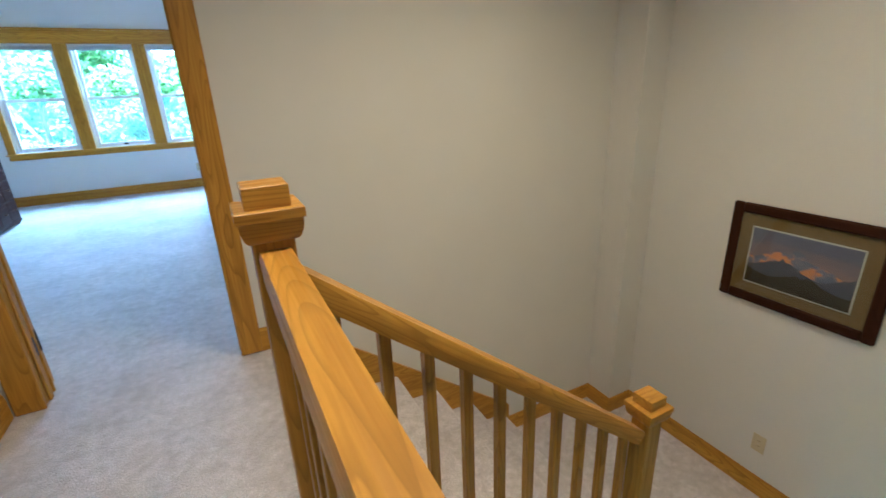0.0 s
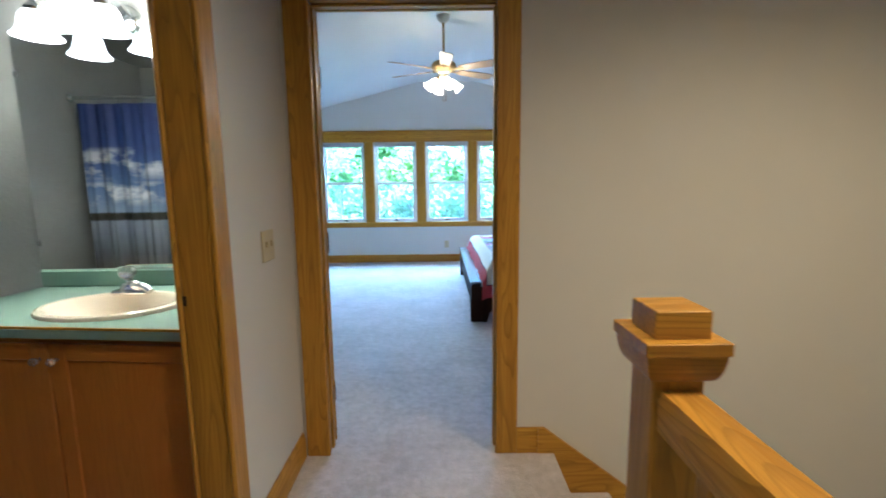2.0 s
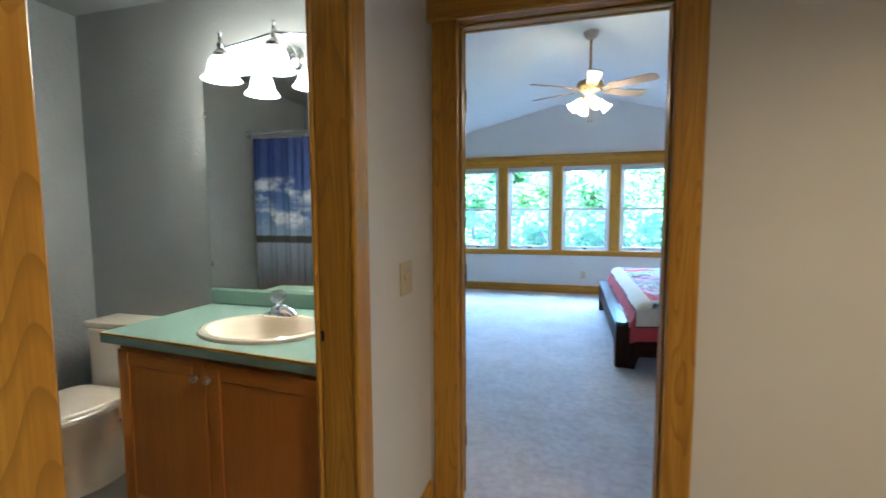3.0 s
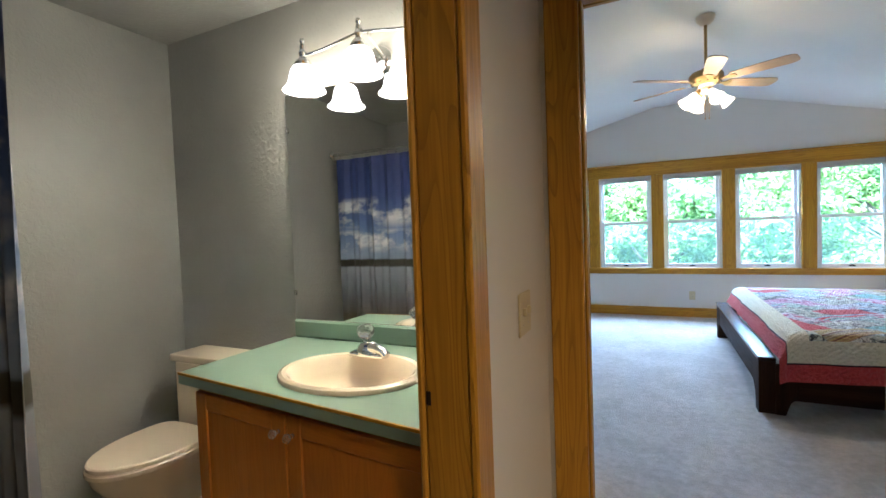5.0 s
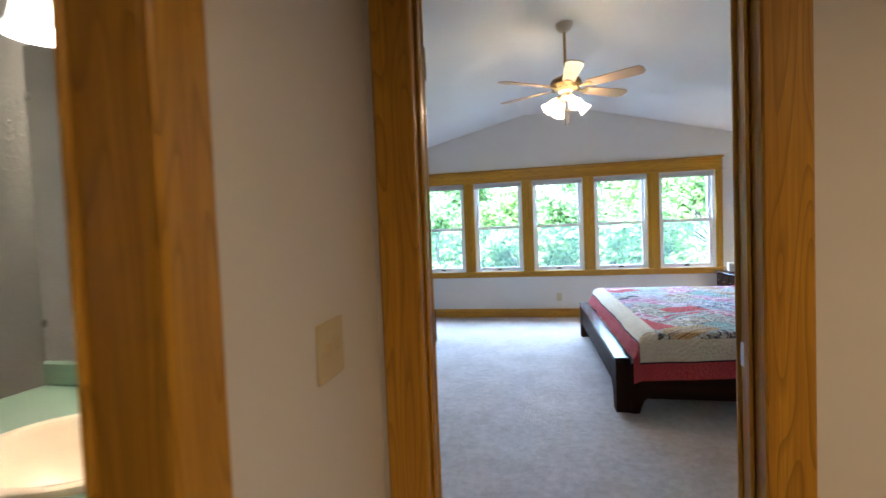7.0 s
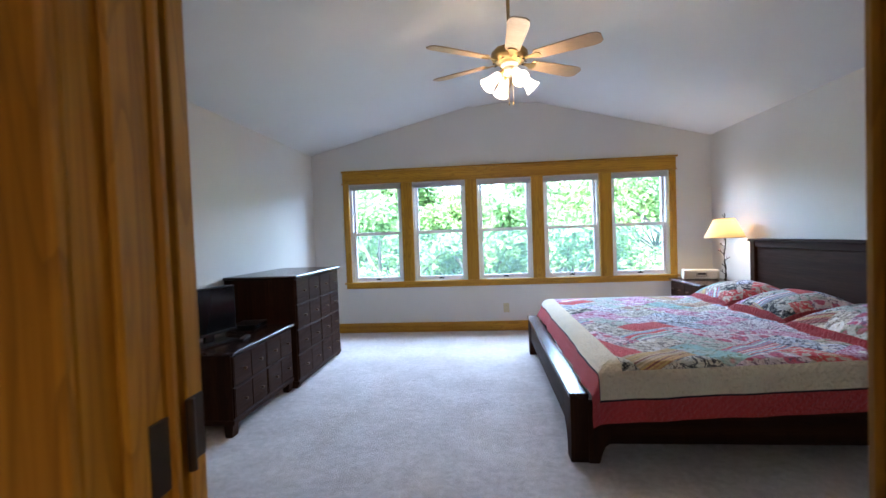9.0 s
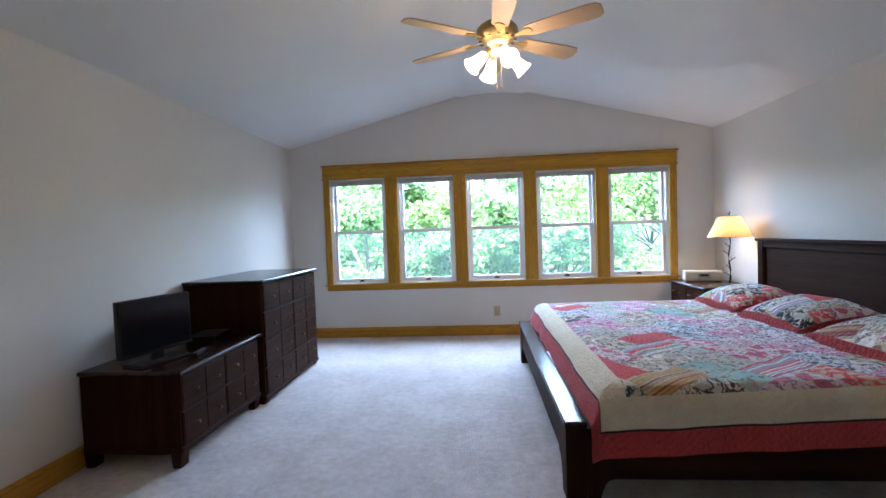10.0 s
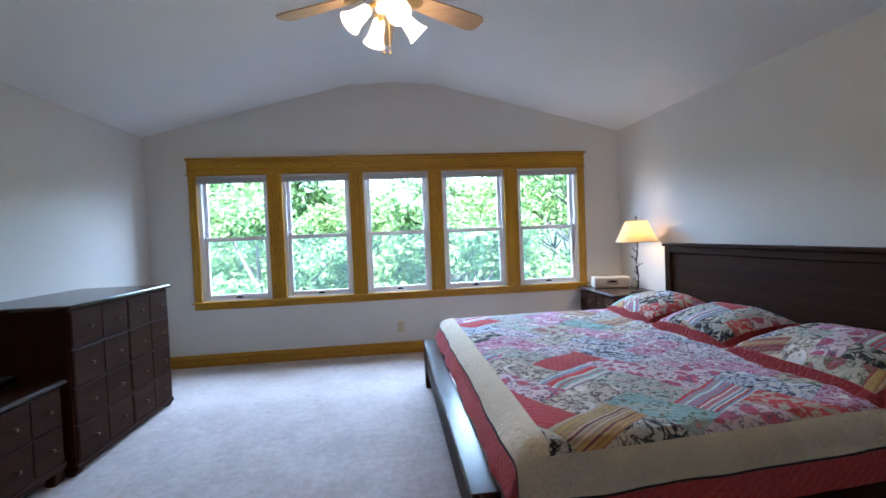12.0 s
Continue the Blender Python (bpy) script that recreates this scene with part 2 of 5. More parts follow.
def ridge(x):
    """Height of the bedroom ceiling, a shallow vault with an eased ridge."""
    d = abs(x - 0.235)
    z = EAVE + (2.575 - d) * 0.252
    return min(z, 2.973 - 0.028 * (d / 0.33) ** 2 * (d < 0.36)) if d < 0.36 else z


# floors
f = bmesh.new()
box(f, (HX - 0.3, HB - 0.1, -0.24), (0.60, DB, 0.0))
box(f, (0.60, 1.46, -0.24), (NOSE, DB, 0.0))
structure("floor_hall", f, CARPET, "cream cut-pile carpet on the hall floor", "floor")
structure("floor_bedroom", boxed((WX0 - 0.15, DB, -0.24), (WX1 + 0.15, WY + 0.15, 0.0)), CARPET, "cream cut-pile carpet in the bedroom, worn lightly", "floor")
structure("floor_bathroom", boxed((BX0 - 0.1, BY0 - 0.1, -0.24), (HX - 0.3, DY, -0.004)), VINYL, "mottled beige vinyl floor of the bathroom", "floor")
structure("floor_landing", boxed((NOSE + 5 * RUN, 0.0, LAND - 0.2), (SX + 0.1, DY + 0.1, LAND)), CARPET, "cream carpet on the stair landing", "floor")

# walls
w = bmesh.new()
box(w, (HX - 0.102, DY, 0), (DL - 0.02, DB, CL + 0.6))
box(w, (DL - 0.02, DY, DH + 0.02), (DR + 0.02, DB, CL + 0.6))
box(w, (DR + 0.02, DY, LAND - 0.2), (2.86, DB, CL + 0.6))
structure("wall_north", w, PAINT, "white painted wall with the bedroom doorway beside the stairs")
structure("wall_chase", boxed((2.86, 2.46, LAND - 0.2), (SX + 0.2, DB, CL + 0.6)), PAINT, "white painted wall corner boxed out over the landing")
structure("wall_stair_east", boxed((SX, HB, LAND - 1.6), (SX + 0.14, 2.46, CL)), PAINT, "white painted stairwell wall above the landing")
w = bmesh.new()
box(w, (HX - 0.102, BD1 + 0.02, -0.1), (HX, DY, CL))
box(w, (HX - 0.102, BD0 - 0.02, DH + 0.02), (HX, BD1 + 0.02, CL))
box(w, (HX - 0.102, HB, -0.1), (HX, BD0 - 0.02, CL))
structure("wall_hall_west", w, PAINT, "white painted hall wall with the bathroom doorway")
structure("wall_hall_south", boxed((HX - 0.102, HB - 0.12, LAND - 1.6), (SX + 0.14, HB, CL)), PAINT, "plain white wall closing the hall")
structure("wall_below_floor", boxed((0.56, HB, LAND - 1.6), (0.598, 1.42, -0.02)), PAINT, "white painted side of the upper floor over the stairs")
structure("wall_under_landing", boxed((NOSE + 5 * RUN, -0.1, LAND - 1.6), (SX, 0.0, LAND)), PAINT, "plain white wall under the landing")
structure("floor_lower", boxed((0.5, HB, LAND - 1.7), (SX + 0.1, DB, LAND - 1.6)), CARPET, "cream carpet below the stairs", "floor")
structure("ceiling_hall", boxed((HX - 0.102, HB - 0.12, CL), (SX + 0.14, DB, CL + 0.12)), CEIL, "flat white ceiling over hall and stairs", "ceiling")

# bathroom shell
structure("wall_bath_north", boxed((BX0 - 0.12, BY1, -0.1), (HX - 0.102, DB, CL + 0.6)), GREY, "grey textured bathroom wall behind the vanity")
structure("wall_bath_west", boxed((BX0 - 0.12, BY0 - 0.12, -0.1), (BX0, BY1, CL)), GREY, "grey textured bathroom wall beside the toilet")
structure("wall_bath_south", boxed((BX0, BY0 - 0.12, -0.1), (BX1 + 0.0, BY0, CL)), GREY, "grey textured wall behind the bathtub")
structure("wall_bath_east", boxed((BX1 - 0.004, BY0, -0.1), (BX1, BD0 - 0.03, BZ)), GREY, "grey bathroom side of the hall wall")
structure("wall_bath_east_end", boxed((BX1 - 0.004, BD1 + 0.03, -0.1), (BX1, BY1, BZ)), GREY, "grey bathroom wall strip beside the vanity")
structure("ceiling_bathroom", boxed((BX0 - 0.12, BY0 - 0.12, BZ), (BX1, BY1, BZ + 0.06)), GREY, "grey painted bathroom ceiling", "ceiling")

# bedroom shell
structure("wall_bed_west", boxed((WX0 - 0.14, DB, -0.1), (WX0, WY + 0.14, EAVE + 0.1)), PAINT, "white painted bedroom wall behind the dressers")
structure("wall_bed_east", boxed((WX1, DB, -0.1), (WX1 + 0.14, WY + 0.14, EAVE + 0.1)), PAINT, "white painted bedroom wall behind the headboard")
xs = [WX0 - 0.14] + [WX0 + (WX1 - WX0) * k / 60 for k in range(61)] + [WX1 + 0.14]
under = [(x, ridge(x)) for x in xs]
c = bmesh.new()
prism(c, under + [(x, z + 0.12) for x, z in reversed(under)], 1, DB - 0.05, WY + 0.14)
structure("ceiling_bedroom", c, CEIL, "white vaulted ceiling with an eased ridge", "ceiling")
W0, W1, WZ0, WZ1 = -1.862, 2.312, 0.69, 2.02       # window opening
structure("wall_bed_north_pier", boxed((WX0, WY, -0.1), (W0, WY + 0.14, EAVE)), PAINT, "white painted wall beside the row of windows")
structure("wall_bed_north_pier", boxed((W1, WY, -0.1), (WX1, WY + 0.14, EAVE)), PAINT, "white painted wall beside the row of windows")
structure("wall_bed_north_sill", boxed((W0, WY, -0.1), (W1, WY + 0.14, WZ0)), PAINT, "white painted wall below the row of windows")
w = bmesh.new()
gable = [(x, ridge(x) + 0.02) for x in xs[1:-1]]
prism(w, [(W0, WZ1), (W1, WZ1), (W1, EAVE), (WX1, EAVE)] + gable[::-1] + [(WX0, EAVE), (W0, EAVE)], 1, WY, WY + 0.14)
structure("wall_bed_north", w, PAINT, "white painted gable wall above the row of windows")

# stairs
for k in range(5):
    s = bmesh.new()
    x0, z = NOSE + k * RUN, -(k + 1) * RISE
    box(s, (x0 - 0.02, 1.42, z - 0.25), (x0 + RUN + 0.012, DY - 0.022, z), 0.016)
    solid("stair_step", s, CARPET, "stair step wrapped in cream carpet", "step", "steps down to the landing", "structure")

# ---- trim, doors, windows ----


def casing(parent, name, lo, hi, axis):
    part(name, boxed(lo, hi, 0.005), OAK[axis], parent)


d = thing("door_1", (DL, DY, 0), "open bedroom doorway cased in golden oak", "door", "", "structure")
for y0, y1 in ((DY - 0.018, DY), (DB, DB + 0.018)):
    casing(d, "casing", (DL - 0.104, y0, 0), (DL + 0.006, y1, DH + 0.005), 2)
    casing(d, "casing", (DR - 0.006, y0, 0), (DR + 0.098, y1, DH + 0.005), 2)
    casing(d, "head_casing", (DL - 0.135, y0 - 0.002, DH + 0.005), (DR + 0.105, y1, DH + 0.125), 0)
    casing(d, "crown_strip", (DL - 0.141, y0 - 0.016 * (y0 < DY), DH + 0.125), (DR + 0.125, y1 + 0.016 * (y0 > DY), DH + 0.147), 0)
    casing(d, "bead", (DL - 0.139, y0 - 0.008 * (y0 < DY), DH - 0.002), (DR + 0.115, y1 + 0.008 * (y0 > DY), DH + 0.012), 0)
casing(d, "jamb", (DL - 0.02, DY, 0), (DL, DB, DH), 2)
casing(d, "jamb", (DR, DY, 0), (DR + 0.02, DB, DH), 2)
casing(d, "head_jamb", (DL, DY, DH), (DR, DB, DH + 0.02), 0)
casing(d, "door_stop", (DL, DY + 0.045, 0), (DL + 0.011, DY + 0.08, DH - 0.011), 2)
casing(d, "door_stop", (DR - 0.011, DY + 0.045, 0), (DR, DY + 0.08, DH - 0.011), 2)
casing(d, "door_stop", (DL, DY + 0.045, DH - 0.011), (DR, DY + 0.08, DH), 0)
for z in (0.25, 1.02, 1.80):
    hb = boxed((DL - 0.002, DB - 0.035, z - 0.045), (DL + 0.003, DB - 0.001, z + 0.045), 0.001)
    lathe(hb, [(0, -0.05), (0.006, -0.048), (0.006, 0.048), (0, 0.05)], pose(DL - 0.004, DB + 0.048, z), 10)
    box(hb, (DL - 0.0165, DB + 0.058, z - 0.045), (DL - 0.0140, DB + 0.092, z + 0.045), 0.001)
    part("hinge", hb, IRON, d, "dark bronze butt hinge")
sp = boxed((DR - 0.003, DB - 0.034, 0.93), (DR + 0.001, DB - 0.006, 0.99), 0.001)
part("strike_plate", sp, NICKEL, d, "small metal strike plate")
# door leaf folded back against the bedroom wall
leaf = thing("bedroom_door", (DL, DB + 0.05, 0), "oak slab door folded back against the bedroom wall", "door")
part("slab", boxed((DL - 0.785, DB + 0.058, 0.012), (DL - 0.016, DB + 0.094, DH - 0.005), 0.002), OAK[2], leaf)
kb = bmesh.new()
lathe(kb, [(0.0, 0.0), (0.03, 0.001), (0.028, 0.008), (0.012, 0.012), (0.011, 0.035), (0.026, 0.045), (0.028, 0.058), (0.016, 0.068), (0, 0.069)], pose(DL - 0.70, DB + 0.094, 0.96, -90, 0, 0), 18)
part("door_knob", kb, BRASS, leaf, "brass door knob")

d = thing("door_2", (HX, BD1, 0), "open bathroom doorway cased in golden oak", "door", "", "structure")
for x0, x1 in ((HX, HX + 0.018), (HX - 0.118, HX - 0.102)):
    casing(d, "casing", (x0, BD0 - 0.095, 0), (x1, BD0 + 0.006, DH + 0.005), 2)
    casing(d, "casing", (x0, BD1 - 0.006, 0), (x1, BD1 + 0.085, DH + 0.005), 2)
    casing(d, "head_casing", (x0, BD0 - 0.10, DH + 0.005), (x1 + 0.002, BD1 + 0.10, DH + 0.125), 1)
casing(d, "jamb", (HX - 0.102, BD1, 0), (HX, BD1 + 0.02, DH), 2)
casing(d, "jamb", (HX - 0.102, BD0 - 0.02, 0), (HX, BD0, DH), 2)
casing(d, "head_jamb", (HX - 0.102, BD0, DH), (HX, BD1, DH + 0.02), 1)
casing(d, "door_stop", (HX - 0.078, BD0, 0), (HX - 0.045, BD0 + 0.011, DH - 0.011), 2)
sp = boxed((HX - 0.099, BD1 - 0.002, 0.945), (HX - 0.088, BD1 + 0.001, 0.975), 0.001)
part("strike_plate", sp, IRON, d, "small dark strike plate")


def baseboard(name, lo, hi, axis, side):
    """Oak skirting with a moulded top; side: the way it faces along the other axis."""
    o = 1 - axis
    h, bm = 0.128, bmesh.new()
    w0 = lo[o] if side > 0 else hi[o]
    prof = [(0, 0), (0.014, 0), (0.014, h - 0.034), (0.011, h - 0.026), (0.011, h - 0.016), (0.006, h - 0.006), (0.004, h), (0, h)]
    pts = [(w0 + side * p, lo[2] + q) for p, q in prof]
    prism(bm, pts, axis, lo[axis], hi[axis])
    solid(name, bm, OAK[axis], "golden oak baseboard with a moulded top", "baseboard", "", "structure")


baseboard("baseboard", (WX0, WY, 0), (WX1, WY, 0), 0, -1)
baseboard("baseboard", (WX0, DB + 0.1, 0), (WX0, WY - 0.014, 0), 1, 1)
baseboard("baseboard", (WX1, DB, 0), (WX1, WY - 0.014, 0), 1, -1)
baseboard("baseboard", (HX, BD1 + 0.085, 0), (HX, DY - 0.018, 0), 1, 1)
baseboard("baseboard", (HX, HB, 0), (HX, BD0 - 0.095, 0), 1, 1)
baseboard("baseboard", (DR + 0.098, DY, 0), (0.565, DY, 0), 0, -1)
baseboard("baseboard", (NOSE + 5.2 * RUN, DY, LAND), (2.86, DY, LAND), 0, -1)
baseboard("baseboard", (2.86, 2.46, LAND), (2.86, DY - 0.014, LAND), 1, -1)
baseboard("baseboard", (2.846, 2.46, LAND), (SX, 2.46, LAND), 0, -1)
baseboard("baseboard", (SX, 0.0, LAND), (SX, 2.446, LAND), 1, -1)
# stair skirt board
sk, sl = bmesh.new(), RISE / RUN
x1 = NOSE + 5.25 * RUN
top = lambda x: 0.128 - (x - 0.565) * sl
prism(sk, [(0.565, -0.24), (0.565, 0.128), (0.60, 0.128), (x1, top(x1) + 0.03), (x1, LAND), (x1 - 0.3, LAND - 0.05)], 1, DY - 0.020, DY)
structure("trim_stair_skirt", sk, OAK[0], "golden oak skirt board along the stairs", "trim")

# windows
WN, WW, WP = 5, 0.706, 0.857
A0 = -1.838
w = thing("window_1", (0.235, WY, 0.6), "row of five double-hung windows cased in oak", "window", "", "structure")
casing(w, "casing", (W0 - 0.056, WY - 0.020, 0.675), (A0, WY, 2.005), 2)
casing(w, "casing", (A0 + 4 * WP + WW, WY - 0.020, 0.675), (W1 + 0.068, WY, 2.005), 2)
for k in range(4):
    casing(w, "mullion", (A0 + k * WP + WW, WY - 0.020, 0.675), (A0 + (k + 1) * WP, WY + 0.03, 2.005), 2)
casing(w, "head_casing", (W0 - 0.060, WY - 0.022, 2.017), (W1 + 0.070, WY, 2.165), 0)
casing(w, "bead", (W0 - 0.078, WY - 0.028, 2.003), (W1 + 0.082, WY + 0.03, 2.019), 0)
casing(w, "crown_strip", (W0 - 0.072, WY - 0.040, 2.163), (W1 + 0.090, WY, 2.185), 0)
casing(w, "apron", (W0 - 0.056, WY - 0.020, 0.600), (W1 + 0.068, WY, 0.664), 0)
casing(w, "window_sill", (W0 - 0.078, WY - 0.034, 0.662), (W1 + 0.090, WY + 0.05, 0.684), 0)


SCREENING = mat("insect_screening", (0.5, 0.5, 0.5), 0.8)
t, b = nodes_of(SCREENING)
tp, tn, mx = t.nodes.new("ShaderNodeBsdfTransparent"), t.nodes.new("ShaderNodeBsdfTranslucent"), t.nodes.new("ShaderNodeMixShader")
tn.inputs[0].default_value = (0.50, 0.66, 0.60, 1)
mx.inputs[0].default_value = 0.035
t.links.new(tp.outputs[0], mx.inputs[1])
t.links.new(tn.outputs[0], mx.inputs[2])
t.links.new(mx.outputs[0], t.nodes["Material Output"].inputs["Surface"])


def sash_window(k):
    a, b, z0, z1 = A0 + k * WP, A0 + k * WP + WW, 0.684, 2.005
    zm, g = 1.335, 0.002
    f = bmesh.new()
    for lo, hi in (((a - 0.07, z0), (a + 0.026, z1)), ((b - 0.026, z0), (b + 0.07, z1)), ((a + 0.026, z1 - 0.03), (b - 0.026, z1)), ((a + 0.026, z0), (b - 0.026, z0 + 0.02))):
        box(f, (lo[0], WY + 0.032, lo[1]), (hi[0], WY + 0.135, hi[1]), 0.003)
    fr = part("window_frame", f, SASH, w, "white vinyl window frame")
    ca, cb = a + 0.026 + g, b - 0.026 - g
    for name, y0, s0, s1, rail in (("upper_sash", WY + 0.088, zm - 0.018, z1 - 0.03, 0.036), ("lower_sash", WY + 0.048, z0 + 0.02, zm + 0.02, 0.040)):
        s = bmesh.new()
        y1 = y0 + 0.036
        box(s, (ca, y0, s0), (ca + 0.036, y1, s1), 0.004)
        box(s, (cb - 0.036, y0, s0), (cb, y1, s1), 0.004)
        box(s, (ca + 0.036, y0, s1 - (rail if name == "lower_sash" else 0.03)), (cb - 0.036, y1, s1), 0.004)
        box(s, (ca + 0.036, y0, s0), (cb - 0.036, y1, s0 + rail), 0.004)
        so = part(name, s, SASH, w, "white vinyl sash")
        p = part("pane", boxed((ca + 0.034, y0 + 0.016, s0 + 0.028), (cb - 0.034, y0 + 0.020, s1 - 0.028)), GLASS, so, "clear glass pane")
        p.visible_shadow = False
    sc = part("insect_screen", boxed((ca + 0.004, WY + 0.127, z0 + 0.022), (cb - 0.004, WY + 0.128, zm)), SCREENING, w, "fine grey insect screen")
    sc.visible_shadow = False
    m = (a + b) / 2
    lk = boxed((m - 0.034, WY + 0.036, z0 + 0.022), (m + 0.034, WY + 0.050, z0 + 0.038), 0.004)
    box(lk, (m - 0.012, WY + 0.030, z0 + 0.028), (m + 0.012, WY + 0.042, z0 + 0.046), 0.003)
    part("sash_lift", lk, BLACK, w, "small black sash lift")
    bl = bmesh.new()
    box(bl, (a + 0.004, WY + 0.002, z1 - 0.026), (b - 0.004, WY + 0.030, z1 - 0.002), 0.002)
    for j in range(9):
        zz = z1 - 0.030 - j * 0.0045
        box(bl, (a + 0.008, WY + 0.003, zz - 0.0012), (b - 0.008, WY + 0.029, zz + 0.0012))
    box(bl, (a + 0.006, WY + 0.004, z1 - 0.080), (b - 0.006, WY + 0.028, z1 - 0.070), 0.002)
    blo = part("blind", bl, BLIND, w, "blind drawn right up under the head")
    cd = bmesh.new()
    lng = 0.03 + 0.05 * ((k * 7) % 3)
    tube(cd, [(m, WY + 0.001, z1 - 0.08), (m + 0.002, WY + 0.001, z1 - 0.08 - lng)], 0.0016, 6)
    lathe(cd, [(0, 0.012), (0.003, 0.008), (0.005, -0.008), (0, -0.010)], pose(m + 0.002, WY + 0.001, z1 - 0.088 - lng), 8)
    part("pull_cord", cd, SASH, blo)


for k in range(WN):
    sash_window(k)


def wall_plate(name, place, holes, label, category):
    """A wall plate about the origin in x and z, facing -y; holes: 'outlet' or 'switch'."""
    o = thing(name, place.translation, label, category)
    ORIGIN[o.name] = Vector((0, 0, 0))
    o.matrix_world = place
    wide = 0.038 if holes == "outlet" else 0.058
    part("plate", boxed((-wide, -0.006, -0.061), (wide, 0.0, 0.061), 0.003), BONE, o)
    for x, z in ((-0.023, 0.03), (-0.023, -0.03), (0.023, 0.03), (0.023, -0.03)) if holes == "switch" else ((0, 0),):
        sc = bmesh.new()
        lathe(sc, [(0.0, 0.0075), (0.003, 0.007), (0.0035, 0.005)], pose(x, 0, z, 90), 10)
        part("screw", sc, NICKEL, o)
    if holes == "switch":
        for x in (-0.023, 0.023):
            part("toggle", boxed((x - 0.005, -0.016, -0.004), (x + 0.005, -0.004, 0.018), 0.002), BONE, o)
    else:
        for z in (0.020, -0.020):
            r = bmesh.new()
            lathe(r, [(0.0, 0.0085), (0.015, 0.0085), (0.0165, 0.006)], pose(0, 0, z, 90), 18)
            box(r, (-0.007, -0.009, z - 0.002), (-0.005, -0.0083, z + 0.006))
            rc = part("receptacle", r, BONE, o)
            sl2 = bmesh.new()
            for x in (-0.006, 0.005):
                box(sl2, (x, -0.0095, z - 0.002), (x + 0.002, -0.0084, z + 0.006))
            part("slots", sl2, BLACK, rc)
    return o


wall_plate("wall_outlet", pose(0.216, WY, 0.30), "outlet", "ivory duplex outlet on the wall under the windows", "outlet")
wall_plate("wall_outlet", pose(SX, 1.500, -0.872, 0, 0, -90), "outlet", "ivory duplex outlet low on the landing wall", "outlet")
wall_plate("light_switch", pose(HX, 2.395, 1.070, 0, 0, 90), "switch", "ivory double toggle light switch on the hall wall", "switch")

# ---- stair balustrade ----
NX, NY = 0.500, 1.408


def newel(x, y, z0, zt, label):
    """Square post with a cove, plate and stepped cap; zt: the top."""
    o = thing("newel_post", (x, y, z0), label, "newel post", "newel posts of the stairs")
    part("post", boxed((x - 0.043, y - 0.043, z0), (x + 0.043, y + 0.043, zt - 0.105), 0.004), OAK[2], o)
    cv = bmesh.new()
    n = 8
    rings = []
    for k in range(n + 1):
        a = k / n * math.pi / 2
        h = 0.045 + 0.019 * math.sin(a)
        z = zt - 0.118 + 0.050 * (1 - math.cos(a))
        rings.append([cv.verts.new((x + sx * h, y + sy * h, z)) for sx, sy in ((-1, -1), (1, -1), (1, 1), (-1, 1))])
    for p, q in zip(rings, rings[1:]):
        for k in range(4):
            cv.faces.new((p[k], p[(k + 1) % 4], q[(k + 1) % 4], q[k]))
    cv.faces.new(rings[0][::-1])
    cv.faces.new(rings[-1])
    part("cove_moulding", cv, OAK[0], o)
    part("cap_plate", boxed((x - 0.069, y - 0.069, zt - 0.069), (x + 0.069, y + 0.069, zt - 0.047), 0.0015), OAK[0], o)
    part("cap_block", boxed((x - 0.046, y - 0.046, zt - 0.047), (x + 0.046, y + 0.046, zt), 0.002), OAK[0], o)


newel(NX, NY, 0.0, 1.090, "square golden oak newel post with stepped cap at stair head")
N2X = 1.848
newel(N2X, NY, LAND, 0.034, "square golden oak newel post with stepped cap on the landing")

rail = thing("guard_rail", (NX, -0.2, 0), "level oak guard rail with square balusters along the hall", "railing")
rb = bmesh.new()
prism(rb, [(NX - 0.034, 0.884), (NX + 0.034, 0.884), (NX + 0.036, 0.938), (NX + 0.031, 0.955), (NX - 0.031, 0.955), (NX - 0.036, 0.938)], 1, HB, NY - 0.043)
part("handrail", rb, OAK[1], rail)
y = NY - 0.15
while y > HB + 0.05:
    part("baluster", boxed((NX - 0.017, y - 0.017, 0.0), (NX + 0.017, y + 0.017, 0.900), 0.002), OAK[2], rail)
    y -= 0.125

sr = thing("stair_rail", (1.2, NY, -0.5), "sloping oak stair rail with square balusters", "railing")
xa, xb, za, zb = NX + 0.043, N2X - 0.043, 0.895, -0.120
pr = [(-0.034, -0.062), (0.034, -0.062), (0.036, -0.018), (0.030, 0.0), (-0.030, 0.0), (-0.036, -0.018)]
ln = math.hypot(xb - xa, zb - za)
rb = bmesh.new()
prism(rb, pr, 0, -0.004, ln + 0.004)
bmesh.ops.translate(rb, vec=ORIGIN[sr.name], verts=rb.verts)
hr = part("handrail", rb, OAK[0], sr)
hr.matrix_local = Matrix.Translation(Vector((xa, NY, za)) - ORIGIN[sr.name]) @ Matrix.Rotation(math.atan2(za - zb, xb - xa), 4, "Y")
for k in range(10):
    x = xa + 0.065 + k * (xb - xa - 0.09) / 9.4
    tread = min(4, int((x - NOSE) / RUN)) if x > NOSE else -1
    foot = 0.0 if tread < 0 else -(tread + 1) * RISE
    head = za + (zb - za) * (x - xa) / (xb - xa) - 0.05
    part("baluster", boxed((x - 0.016, NY + 0.012 - 0.016, foot), (x + 0.016, NY + 0.012 + 0.016, head), 0.002), OAK[2], sr)

